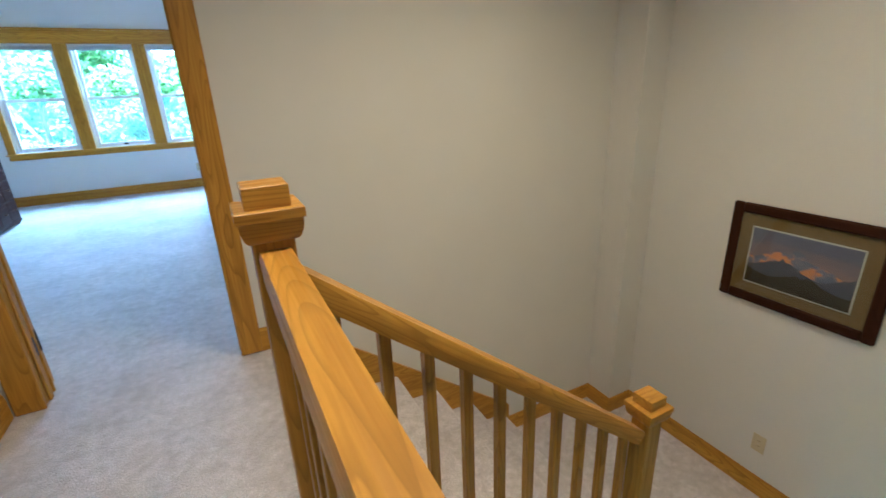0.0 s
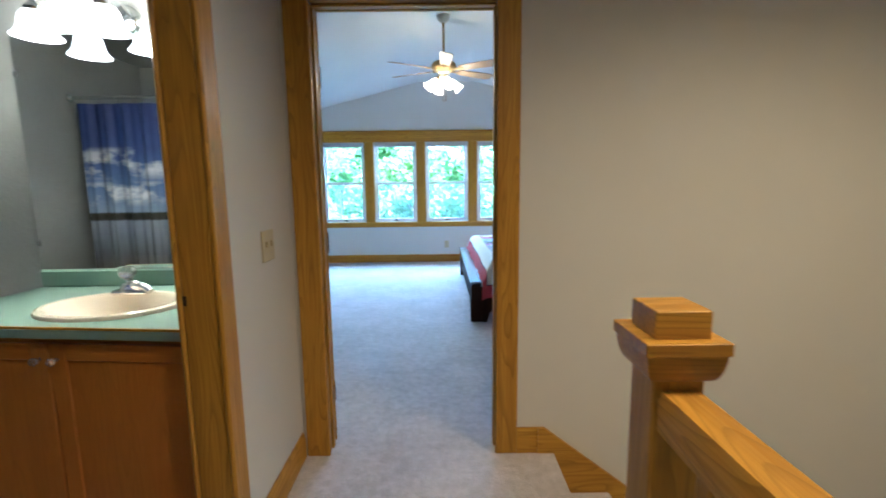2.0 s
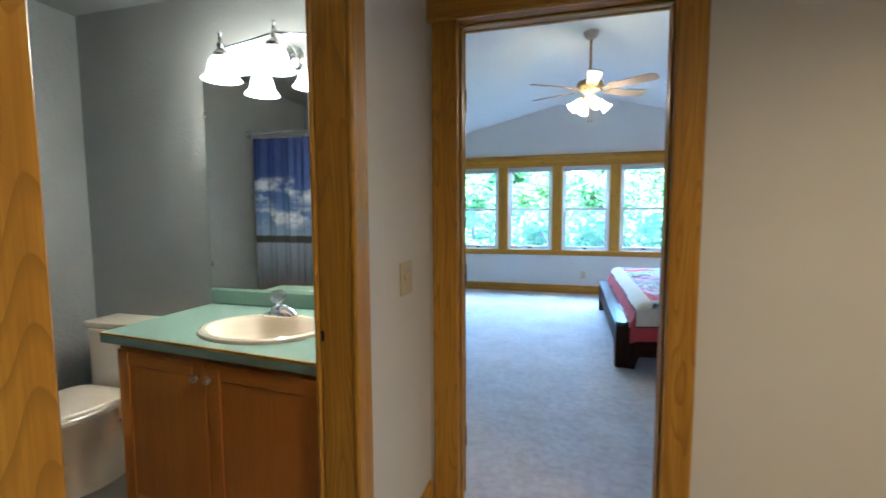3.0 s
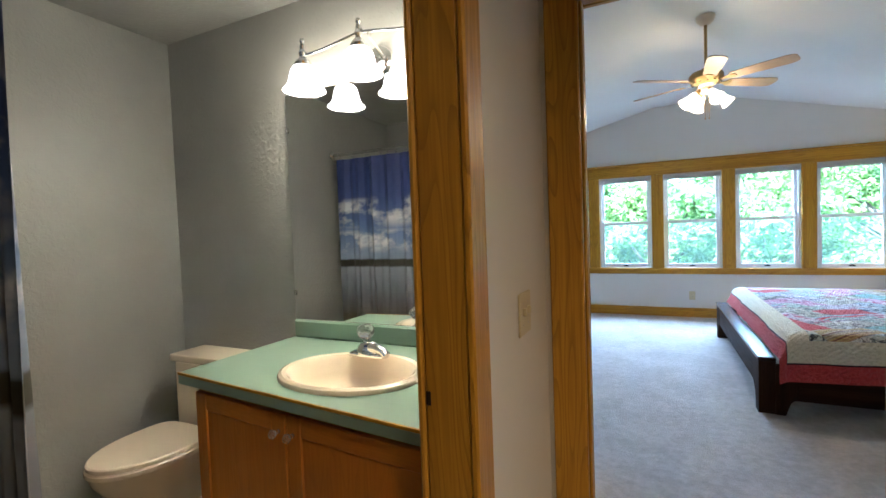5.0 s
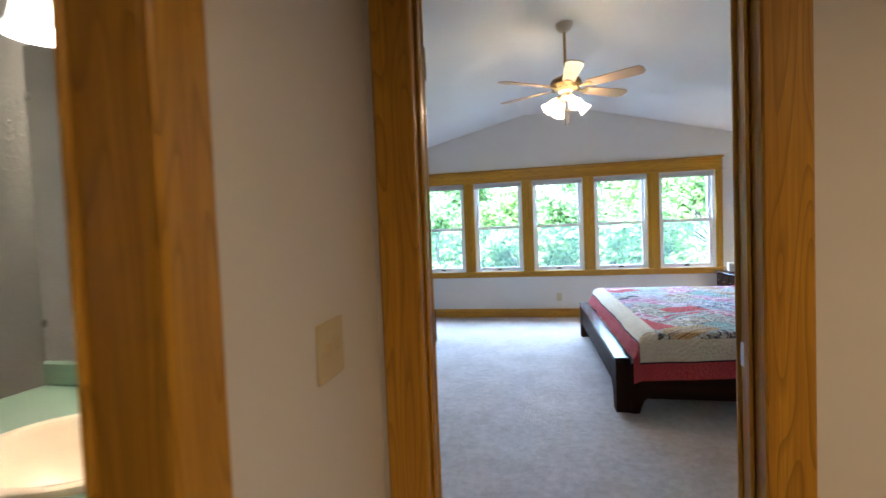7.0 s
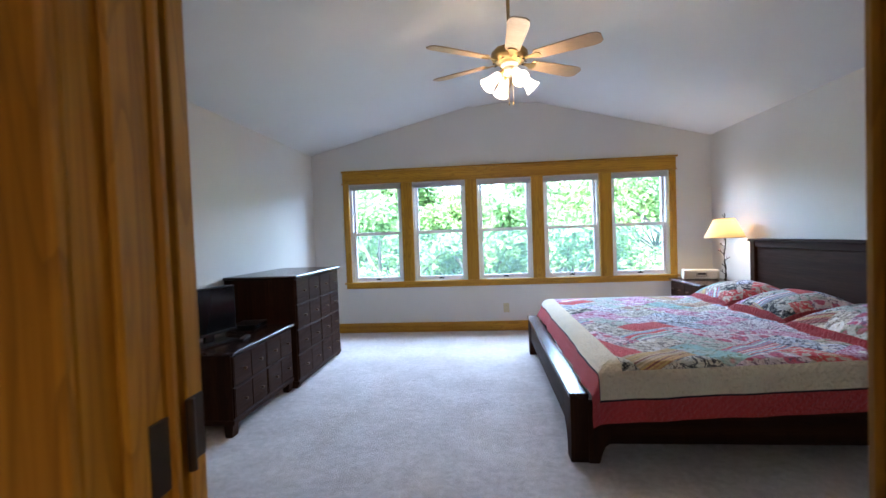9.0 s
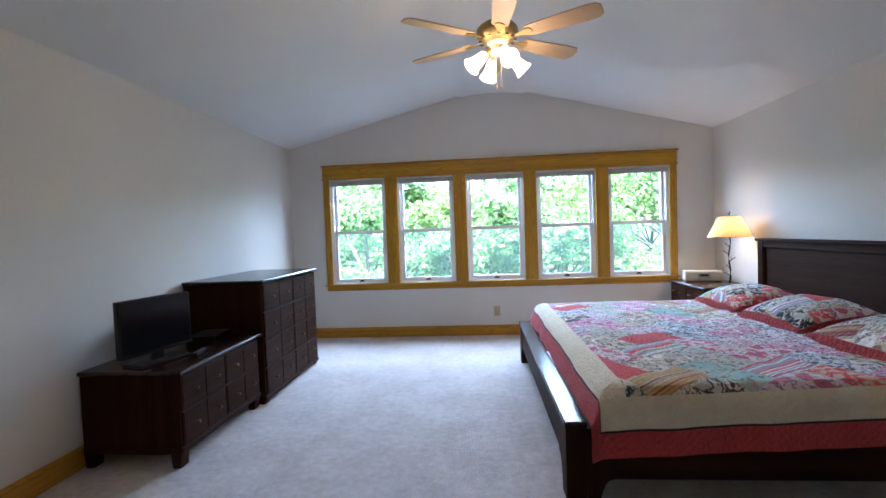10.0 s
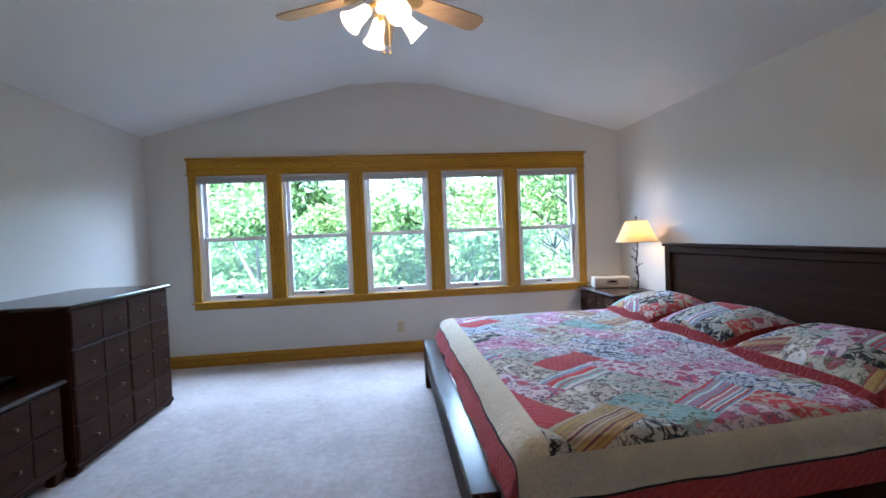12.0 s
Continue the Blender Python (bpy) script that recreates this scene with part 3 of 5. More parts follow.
# framed picture over the landing
P0, P1, Q0, Q1 = 1.135, 1.890, 0.015, 0.590
pf = thing("framed_picture", (SX, 1.5, 0.28), "dark wood framed mountain landscape with a brown mat", "picture")
for nm, lo, hi, ax in (("frame_side", (P0, Q0), (P0 + 0.055, Q1), 2), ("frame_side", (P1 - 0.055, Q0), (P1, Q1), 2), ("frame_rail", (P0 + 0.055, Q1 - 0.055), (P1 - 0.055, Q1), 1), ("frame_rail", (P0 + 0.055, Q0), (P1 - 0.055, Q0 + 0.055), 1)):
    part(nm, boxed((SX - 0.030, lo[0], lo[1]), (SX - 0.002, hi[0], hi[1]), 0.008), DARK[ax], pf)
MATB = mat("brown_picture_mat", (0.16, 0.10, 0.035), 0.8)
part("mat_board", boxed((SX - 0.012, P0 + 0.05, Q0 + 0.05), (SX - 0.008, P1 - 0.05, Q1 - 0.05)), MATB, pf)
part("inner_edge", boxed((SX - 0.0145, P0 + 0.12, Q0 + 0.115), (SX - 0.012, P1 - 0.12, Q1 - 0.125)), mat("white_mat_edge", (0.6, 0.58, 0.5), 0.7), pf)
DUSK = mat("painted_dusk_sky", (0.3, 0.3, 0.4), 0.6)
t, b = nodes_of(DUSK)
sep = t.nodes.new("ShaderNodeSeparateXYZ")
t.links.new(coords(t), sep.inputs[0])
wob = node(t, "ShaderNodeMath")
wob.operation = "MULTIPLY_ADD"
wob.inputs[1].default_value = 0.16
t.links.new(noise_tex(t, coords(t, (1, 4, 14)), 1.0, 4.0), wob.inputs[0])
t.links.new(sep.outputs[2], wob.inputs[2])
t.links.new(ramp(t, wob.outputs[0], ((0.0, (0.36, 0.19, 0.15)), (0.11, (0.25, 0.17, 0.19)), (0.20, (0.12, 0.12, 0.20)))), b.inputs["Base Color"])
part("painted_sky", boxed((SX - 0.0165, P0 + 0.127, Q0 + 0.122), (SX - 0.0145, P1 - 0.127, Q1 - 0.132)), DUSK, pf)
MT = [mat("painted_far_peak", (0.20, 0.10, 0.08), 0.7), mat("painted_rock", (0.075, 0.08, 0.125), 0.7), mat("painted_dark_slope", (0.028, 0.022, 0.018), 0.7)]
random.seed(4)
for layer, (base, amp) in enumerate(((0.275, 0.085), (0.235, 0.06), (0.19, 0.04))):
    pts = []
    for k in range(33):
        u = k / 32
        peak = 1 - min(1, abs(u - 0.55) * 2.2) if layer == 0 else 0.5 + 0.5 * math.sin(u * 9 + layer * 2)
        pts.append((P0 + 0.128 + 0.499 * u, Q0 + 0.008 + base + amp * peak * (0.75 + 0.5 * random.random()) - 0.01))
    mb = bmesh.new()
    prism(mb, [(P0 + 0.128, Q0 + 0.123)] + pts + [(P0 + 0.627, Q0 + 0.123)], 0, SX - 0.0172 - layer * 0.0007, SX - 0.0166 - layer * 0.0007)
    if layer == 0:
        t, b = nodes_of(MT[0])
        t.links.new(ramp(t, noise_tex(t, coords(t, (1, 10, 14)), 1.0, 4.0), ((0.43, (0.13, 0.14, 0.22)), (0.50, (0.20, 0.19, 0.26)), (0.57, (0.62, 0.24, 0.10)))), b.inputs["Base Color"])
    part("painted_mountains", mb, MT[layer], pf)
part("glazing", boxed((SX - 0.0215, P0 + 0.05, Q0 + 0.05), (SX - 0.0205, P1 - 0.05, Q1 - 0.05)), GLASS, pf, "picture glass").visible_shadow = False

# recessed downlights of the hall and the stairs
for x, y in ((0.40, 1.05), (1.62, 1.26)):
    cl = thing("ceiling_light", (x, y, CL), "round white recessed downlight, lit, in the ceiling", "ceiling light", "hall ceiling lights")
    part("trim_ring", lathe(bmesh.new(), [(0.095, CL), (0.095, CL - 0.006), (0.088, CL - 0.010), (0.074, CL - 0.008), (0.070, CL)], pose(x, y, 0), 32), SASH, cl)
    bw = part("lens", lathe(bmesh.new(), [(0.072, CL - 0.003), (0.04, CL - 0.006), (0, CL - 0.007)], pose(x, y, 0), 32), DIFFUSER, cl)
    bw.visible_shadow = False

# ---- bathroom ----
CZ = 0.845
van = thing("vanity_cabinet", (-1.2, 2.46, 0), "honey oak vanity cabinet with two flat-panel doors", "cabinet")
VX0, VX1, VY0 = -1.712, BX1 - 0.006, 2.202
part("body", boxed((VX0, VY0 + 0.02, 0.10), (VX1, BY1 - 0.002, 0.66), 0.003), VAN[2], van)
part("side_panel", boxed((VX0, VY0 + 0.02, 0.66), (VX0 + 0.018, BY1 - 0.002, CZ - 0.042)), VAN[2], van)
part("toe_kick", boxed((VX0 + 0.01, VY0 + 0.075, 0.0), (VX1, BY1 - 0.002, 0.10)), VAN[0], van)
part("face_rail", boxed((VX0, VY0, CZ - 0.085), (VX1, VY0 + 0.02, CZ - 0.04), 0.002), VAN[0], van)
part("face_rail", boxed((VX0, VY0, 0.10), (VX1, VY0 + 0.02, 0.14), 0.002), VAN[0], van)
vm = -1.235
for a, b2, hinge in ((VX0 + 0.008, vm - 0.004, 0), (vm + 0.004, VX1 - 0.01, 1)):
    z0, z1, y0 = 0.125, CZ - 0.068, VY0 - 0.018
    dr = part("cabinet_door", boxed((a + 0.055, y0 + 0.006, z0 + 0.055), (b2 - 0.055, y0 + 0.014, z1 - 0.055)), VAN[2], van)
    for nm, lo, hi, ax in (("stile", (a, z0), (a + 0.06, z1), 2), ("stile", (b2 - 0.06, z0), (b2, z1), 2), ("rail", (a + 0.06, z1 - 0.06), (b2 - 0.06, z1), 0), ("rail", (a + 0.06, z0), (b2 - 0.06, z0 + 0.06), 0)):
        part(nm, boxed((lo[0], y0, lo[1]), (hi[0], y0 + 0.018, hi[1]), 0.003), VAN[ax], dr)
    kx = b2 - 0.028 if hinge == 0 else a + 0.028
    kn = lathe(bmesh.new(), [(0, 0), (0.007, 0), (0.006, 0.012), (0.013, 0.018), (0.015, 0.026), (0.010, 0.032), (0, 0.033)], pose(kx, y0, z1 - 0.055, 90), 14)
    part("knob", kn, ACRYLIC, dr, "clear faceted knob")
cnt = thing("countertop", (-1.2, 2.46, CZ), "teal laminate countertop with an oak front edge", "countertop")
SNX, SNY, SRX, SRY = -1.155, 2.415, 0.258, 0.200
cb = bmesh.new()
X0, X1, Y0, Y1 = -1.758, BX1 - 0.005, 2.162, BY1 - 0.001
# the slab, with an oval hole for the basin
ring_o, ring_i, nseg = [], [], 48
for k in range(nseg):
    a = 2 * math.pi * (k + 0.5) / nseg
    dx, dy = math.cos(a), math.sin(a)
    ring_i.append((SNX + dx * SRX * 0.93, SNY + dy * SRY * 0.93))
    s = min((X1 - SNX) / dx if dx > 0 else (X0 - SNX) / dx, (Y1 - SNY) / dy if dy > 0 else (Y0 - SNY) / dy)
    ring_o.append((SNX + dx * s, SNY + dy * s))
for cx, cy in ((X0, Y0), (X0, Y1), (X1, Y0), (X1, Y1)):
    k = min(range(nseg), key=lambda i: (ring_o[i][0] - cx) ** 2 + (ring_o[i][1] - cy) ** 2)
    ring_o[k] = (cx, cy)
lv = [[cb.verts.new((x, y, z)) for x, y in r] for r, z in ((ring_i, CZ), (ring_o, CZ), (ring_o, CZ - 0.037), (ring_i, CZ - 0.037))]
for p, q in zip(lv, lv[1:] + lv[:1]):
    for k in range(nseg):
        cb.faces.new((p[k], p[(k + 1) % nseg], q[(k + 1) % nseg], q[k]))
bmesh.ops.recalc_face_normals(cb, faces=cb.faces)
part("slab", cb, TEAL, cnt)
part("front_edge", boxed((X0 - 0.004, Y0 - 0.006, CZ - 0.008), (X1, Y0, CZ + 0.001), 0.001), OAK[0], cnt, "thin oak edging")
part("front_band", boxed((X0 - 0.003, Y0 - 0.004, CZ - 0.040), (X1, Y0, CZ - 0.009), 0.001), TEAL, cnt)
part("backsplash", boxed((X0 + 0.005, BY1 - 0.022, CZ), (X1, BY1 - 0.001, CZ + 0.082), 0.008), TEAL, cnt, "teal backsplash")
sk = thing("wash_basin", (SNX, SNY, CZ), "oval almond porcelain drop-in basin", "sink")
bs = lathe(bmesh.new(), [(1.02, -0.002), (1.022, 0.004), (1.005, 0.012), (0.96, 0.017), (0.90, 0.014), (0.85, 0.0), (0.78, -0.05), (0.62, -0.10), (0.35, -0.13), (0.10, -0.138), (0, -0.138)], pose(SNX, SNY, CZ + 0.001) @ Matrix.Diagonal((SRX, SRY, 1, 1)), 64)
part("bowl", bs, ALMOND, sk)
part("drain", lathe(bmesh.new(), [(0, -0.132), (0.02, -0.132), (0.024, -0.136)], pose(SNX, SNY, CZ), 16), CHROME, sk)
fc = thing("faucet", (SNX, SNY + 0.17, CZ), "chrome single-lever faucet with a clear acrylic knob", "faucet")
FX, FY = SNX - 0.035, SNY + 0.172
fb = boxed((FX - 0.075, FY - 0.026, CZ + 0.012), (FX + 0.075, FY + 0.030, CZ + 0.030), 0.010)
part("base", fb, CHROME, fc)
tb = bmesh.new()
lathe(tb, [(0.040, 0.0), (0.038, 0.014), (0.030, 0.030), (0.022, 0.040), (0, 0.042)], pose(FX, FY, CZ + 0.024, 0, -8) @ Matrix.Diagonal((1.35, 0.8, 1, 1)), 20)
part("body", tb, CHROME, fc)
part("spout", tube(bmesh.new(), [(FX, FY - 0.002, CZ + 0.044), (FX + 0.046, FY - 0.018, CZ + 0.050), (FX + 0.084, FY - 0.032, CZ + 0.044), (FX + 0.100, FY - 0.038, CZ + 0.030)], [0.020, 0.018, 0.015, 0.013], 12), CHROME, fc)
ak = bmesh.new()
n = 9
lathe(ak, [(0, 0), (0.012, 0), (0.014, 0.014), (0.029, 0.026), (0.035, 0.046), (0.029, 0.064), (0.012, 0.071), (0, 0.071)], pose(FX - 0.012, FY + 0.008, CZ + 0.060, -14, -20), n)
part("knob", ak, ACRYLIC, fc, "faceted clear acrylic knob")
mr = thing("wall_mirror", (-1.2, BY1, 1.44), "frameless wall mirror above the backsplash", "mirror")
part("glass", boxed((-1.752, BY1 - 0.007, CZ + 0.084), (BX1 - 0.012, BY1 - 0.002, 1.962)), MIRROR, mr)
for x in (-1.746,):
    for z in (1.80, 1.05):
        part("clip", boxed((x - 0.010, BY1 - 0.011, z - 0.012), (x + 0.006, BY1 - 0.001, z + 0.012), 0.002), ACRYLIC, mr, "clear mirror clip")

vl = thing("vanity_light", (-1.2, BY1, 2.03), "chrome three-light vanity fixture with white bell shades", "wall light")
bp = lathe(bmesh.new(), [(0, 0.030), (0.040, 0.030), (0.055, 0.022), (0.062, 0.010), (0.066, 0.0)], pose(-1.232, BY1, 2.02, 90), 32)
part("back_plate", bp, CHROME, vl)
YB = 2.595
for k, x in enumerate((-1.512, -1.232, -0.952)):
    bell = lathe(bmesh.new(), [(0.026, 2.036), (0.046, 2.032), (0.059, 2.014), (0.066, 1.988), (0.071, 1.962), (0.083, 1.941), (0.097, 1.928), (0.099, 1.924), (0.095, 1.924), (0.079, 1.938), (0.067, 1.961), (0.062, 1.988), (0.055, 2.012), (0.02, 2.031)], pose(x, YB, 0.1754 + 0.016 * (k == 1)) @ Matrix.Diagonal((0.88, 0.88, 0.9, 1)), 32)
    bo = part("bell_shade", bell, OPAL_BATH, vl, "lit white bell glass")
    bo.visible_shadow = False
    hd = lathe(bmesh.new(), [(0.030, 2.058), (0.032, 2.072), (0.022, 2.085), (0.012, 2.095), (0.016, 2.110), (0.009, 2.122), (0.011, 2.135), (0.006, 2.142), (0.011, 2.150), (0.008, 2.160), (0, 2.164)], pose(x, YB, -0.3017 + 0.016 * (k == 1)) @ Matrix.Diagonal((1.1, 1.1, 1.12, 1)), 20)
    part("holder", hd, CHROME, vl, "turned chrome holder with a ball finial")
    lamp("vanity_bulb", "POINT", pose(x, YB, 1.955), BATH_W / 3, (1.0, 0.76, 0.48), 0.04)
for s in (-1, 1):
    pts = [(-1.232 + s * (0.28 * u), YB + 0.01 * math.sin(u * 3.1), 2.052 + 0.030 * (0.5 + 0.5 * math.cos(math.pi * u))) for u in [j / 14 for j in range(15)]]
    part("arm", tube(bmesh.new(), pts, 0.006, 10), CHROME, vl)
for dx in (-0.03, 0.03):
    part("stem", tube(bmesh.new(), [(-1.232 + dx, BY1 - 0.02, 2.02), (-1.232 + dx, BY1 - 0.07, 2.05), (-1.232 + dx * 0.7, YB + 0.03, 2.088), (-1.232 + dx * 0.4, YB, 2.090)], 0.006, 10), CHROME, vl)

# the worktop and its cabinet run out of square with the wall
for o in (*van.children_recursive, *cnt.children_recursive):
    off = ORIGIN[van.name] if o in van.children_recursive else ORIGIN[cnt.name]
    for q in o.data.vertices:
        wx, wy = q.co.x + off.x, q.co.y + off.y
        q.co.y -= 0.105 * (wx - X0) / (X1 - X0) * (Y1 - wy) / (Y1 - Y0)

sk.location.y -= 0.057
fc.location.y -= 0.072

# toilet
TX, TY = -2.235, 2.735
to = thing("toilet", (TX, 2.4, 0), "almond porcelain toilet with its lid closed", "toilet")


def rounded_plate(cx, cy, rx, ry_front, ry_back, z0, z1, taper=0.0, seg=40):
    """An egg-shaped plate, the front towards -y."""
    bm = bmesh.new()
    rings = []
    for z, g in ((z0, 1 - taper), (z0 + 0.2 * (z1 - z0), 1.0 - taper * 0.5), (z1 - 0.25 * (z1 - z0), 1.0), (z1, 0.975)):
        ring = []
        for k in range(seg):
            a = 2 * math.pi * k / seg
            sx, sy = math.cos(a), math.sin(a)
            if sy > 0:
                e = 0.45
                ring.append((cx + rx * g * math.copysign(abs(sx) ** e, sx), cy + ry_back * g * abs(sy) ** e, z))
            else:
                ring.append((cx + rx * g * sx, cy + ry_front * g * sy, z))
        rings.append([bm.verts.new(p) for p in ring])
    for p, q in zip(rings, rings[1:]):
        for k in range(seg):
            bm.faces.new((p[k], p[(k + 1) % seg], q[(k + 1) % seg], q[k]))
    bm.faces.new(rings[0][::-1])
    bm.faces.new(rings[-1])
    return bm


TC = 2.36
part("lid", rounded_plate(TX, TC, 0.188, 0.272, 0.17, 0.412, 0.432), ALMOND, to)
part("seat", rounded_plate(TX, TC, 0.192, 0.278, 0.17, 0.388, 0.409), ALMOND, to)
bw = bmesh.new()
rings = []
for z, rx, rf, rb_, cy in ((0.0, 0.115, 0.16, 0.22, TC + 0.04), (0.05, 0.11, 0.15, 0.22, TC + 0.04), (0.16, 0.105, 0.15, 0.20, TC + 0.04), (0.26, 0.14, 0.21, 0.18, TC + 0.01), (0.34, 0.178, 0.258, 0.16, TC), (0.385, 0.184, 0.270, 0.16, TC)):
    ring = []
    for k in range(36):
        a = 2 * math.pi * k / 36
        ring.append(bw.verts.new((TX + rx * math.cos(a), cy + (rf if math.sin(a) < 0 else rb_) * math.sin(a), z)))
    rings.append(ring)
for p, q in zip(rings, rings[1:]):
    for k in range(36):
        bw.faces.new((p[k], p[(k + 1) % 36], q[(k + 1) % 36], q[k]))
bw.faces.new(rings[-1])
part("bowl", bw, ALMOND, to)
part("tank", boxed((TX - 0.155, TY - 0.185, 0.36), (TX + 0.195, TY - 0.008, 0.722), 0.018), ALMOND, to)
part("tank_lid", boxed((TX - 0.167, TY - 0.200, 0.722), (TX + 0.207, TY - 0.003, 0.757), 0.010), ALMOND, to)
part("shelf", boxed((TX - 0.14, TC + 0.10, 0.30), (TX + 0.14, TY - 0.05, 0.375), 0.02), ALMOND, to)

# shower curtain, rod and tub (seen in the mirror)
CURT = mat("printed_shower_curtain", (0.2, 0.3, 0.6), 0.6)
t, b = nodes_of(CURT)
sep = t.nodes.new("ShaderNodeSeparateXYZ")
vv = coords(t)
t.links.new(vv, sep.inputs[0])
mr_ = t.nodes.new("ShaderNodeMapRange")
mr_.inputs[1].default_value, mr_.inputs[2].default_value = -0.05, 1.85
t.links.new(sep.outputs[2], mr_.inputs[0])
grad = ramp(t, mr_.outputs[0], ((0.0, (0.26, 0.20, 0.08)), (0.30, (0.09, 0.075, 0.05)), (0.38, (0.11, 0.12, 0.15)), (0.505, (0.24, 0.27, 0.33)),
                                (0.51, (0.03, 0.028, 0.02)), (0.535, (0.035, 0.035, 0.02)), (0.54, (0.24, 0.31, 0.45)), (0.66, (0.085, 0.15, 0.36)), (0.78, (0.025, 0.05, 0.21)), (1.0, (0.016, 0.028, 0.14))))
cl_n = noise_tex(t, coords(t, (4.4, 0.01, 6.0)), 1.0, 5.0, 0.55)
band = ramp(t, mr_.outputs[0], ((0.56, (0, 0, 0)), (0.60, (1, 1, 1)), (0.635, (0.9, 0.9, 0.9)), (0.66, (0.1, 0.1, 0.1)), (0.70, (0.9, 0.9, 0.9)), (0.765, (0.75, 0.75, 0.75)), (0.79, (0, 0, 0))))
cloud = mix(t, 1.0, ramp(t, cl_n, ((0.47, (0, 0, 0)), (0.58, (1, 1, 1)))), band, "MULTIPLY")
t.links.new(mix(t, cloud, grad, (0.72, 0.72, 0.74)), b.inputs["Base Color"])
sc = thing("shower_curtain", (-1.75, 1.47, 0.15), "blue shower curtain printed with clouds and a lake", "shower curtain")
cm = bmesh.new()
NXC, NZC = 150, 12
grid = []
for j in range(NZC + 1):
    z = 0.14 + (1.900 - 0.14) * j / NZC
    row = []
    for i in range(NXC + 1):
        u = i / NXC
        wv = 0.018 * math.sin(u * 62) + 0.010 * math.sin(u * 141 + 1.0) + 0.008 * math.sin(u * 23 + z)
        row.append(cm.verts.new((-2.47 + 1.46 * u, 1.475 + wv * (0.55 + 0.45 * (1.9 - z)), z)))
    grid.append(row)
for j in range(NZC):
    for i in range(NXC):
        cm.faces.new((grid[j][i], grid[j][i + 1], grid[j + 1][i + 1], grid[j + 1][i]))
part("cloth", cm, CURT, sc)
for k in range(12):
    x = -2.45 + 1.42 * k / 11
    rg = bmesh.new()
    tube(rg, [(x, 1.475 + 0.018 * math.cos(a), 1.927 + 0.024 * math.sin(a)) for a in [2 * math.pi * j / 12 for j in range(13)]], 0.002, 6)
    part("ring", rg, CHROME, sc)
rd = thing("curtain_rod", (-1.75, 1.475, 1.940), "chrome shower curtain rod above the tub", "curtain rod")
part("rod", tube(bmesh.new(), [(-2.515, 1.475, 1.940), (BX1 - 0.005, 1.475, 1.940)], 0.0125, 14), CHROME, rd)
for x, s in ((-2.519, 1), (BX1 - 0.005, -1)):
    part("flange", lathe(bmesh.new(), [(0.03, 0), (0.03, 0.008), (0.018, 0.014), (0.014, 0.02)], pose(x, 1.475, 1.940, 0, 90 * s), 18), CHROME, rd)
tub = thing("bathtub", (-1.75, 1.0, 0), "almond bathtub behind the shower curtain", "bathtub")
tb = bmesh.new()
box(tb, (BX0 + 0.002, BY0 + 0.002, 0), (-0.99, 1.42, 0.40), 0.02)
top_f = max((fc_ for fc_ in tb.faces if fc_.normal.z > 0.9), key=lambda q: q.calc_area())
bmesh.ops.inset_region(tb, faces=[top_f], thickness=0.08)
bmesh.ops.translate(tb, vec=(0, 0, -0.33), verts=top_f.verts)
part("shell", tb, ALMOND, tub)

# ---- bedroom: drawer furniture ----
KNOB = [(0, 0), (0.006, 0), (0.005, 0.012), (0.010, 0.018), (0.011, 0.025), (0.007, 0.031), (0, 0.032)]


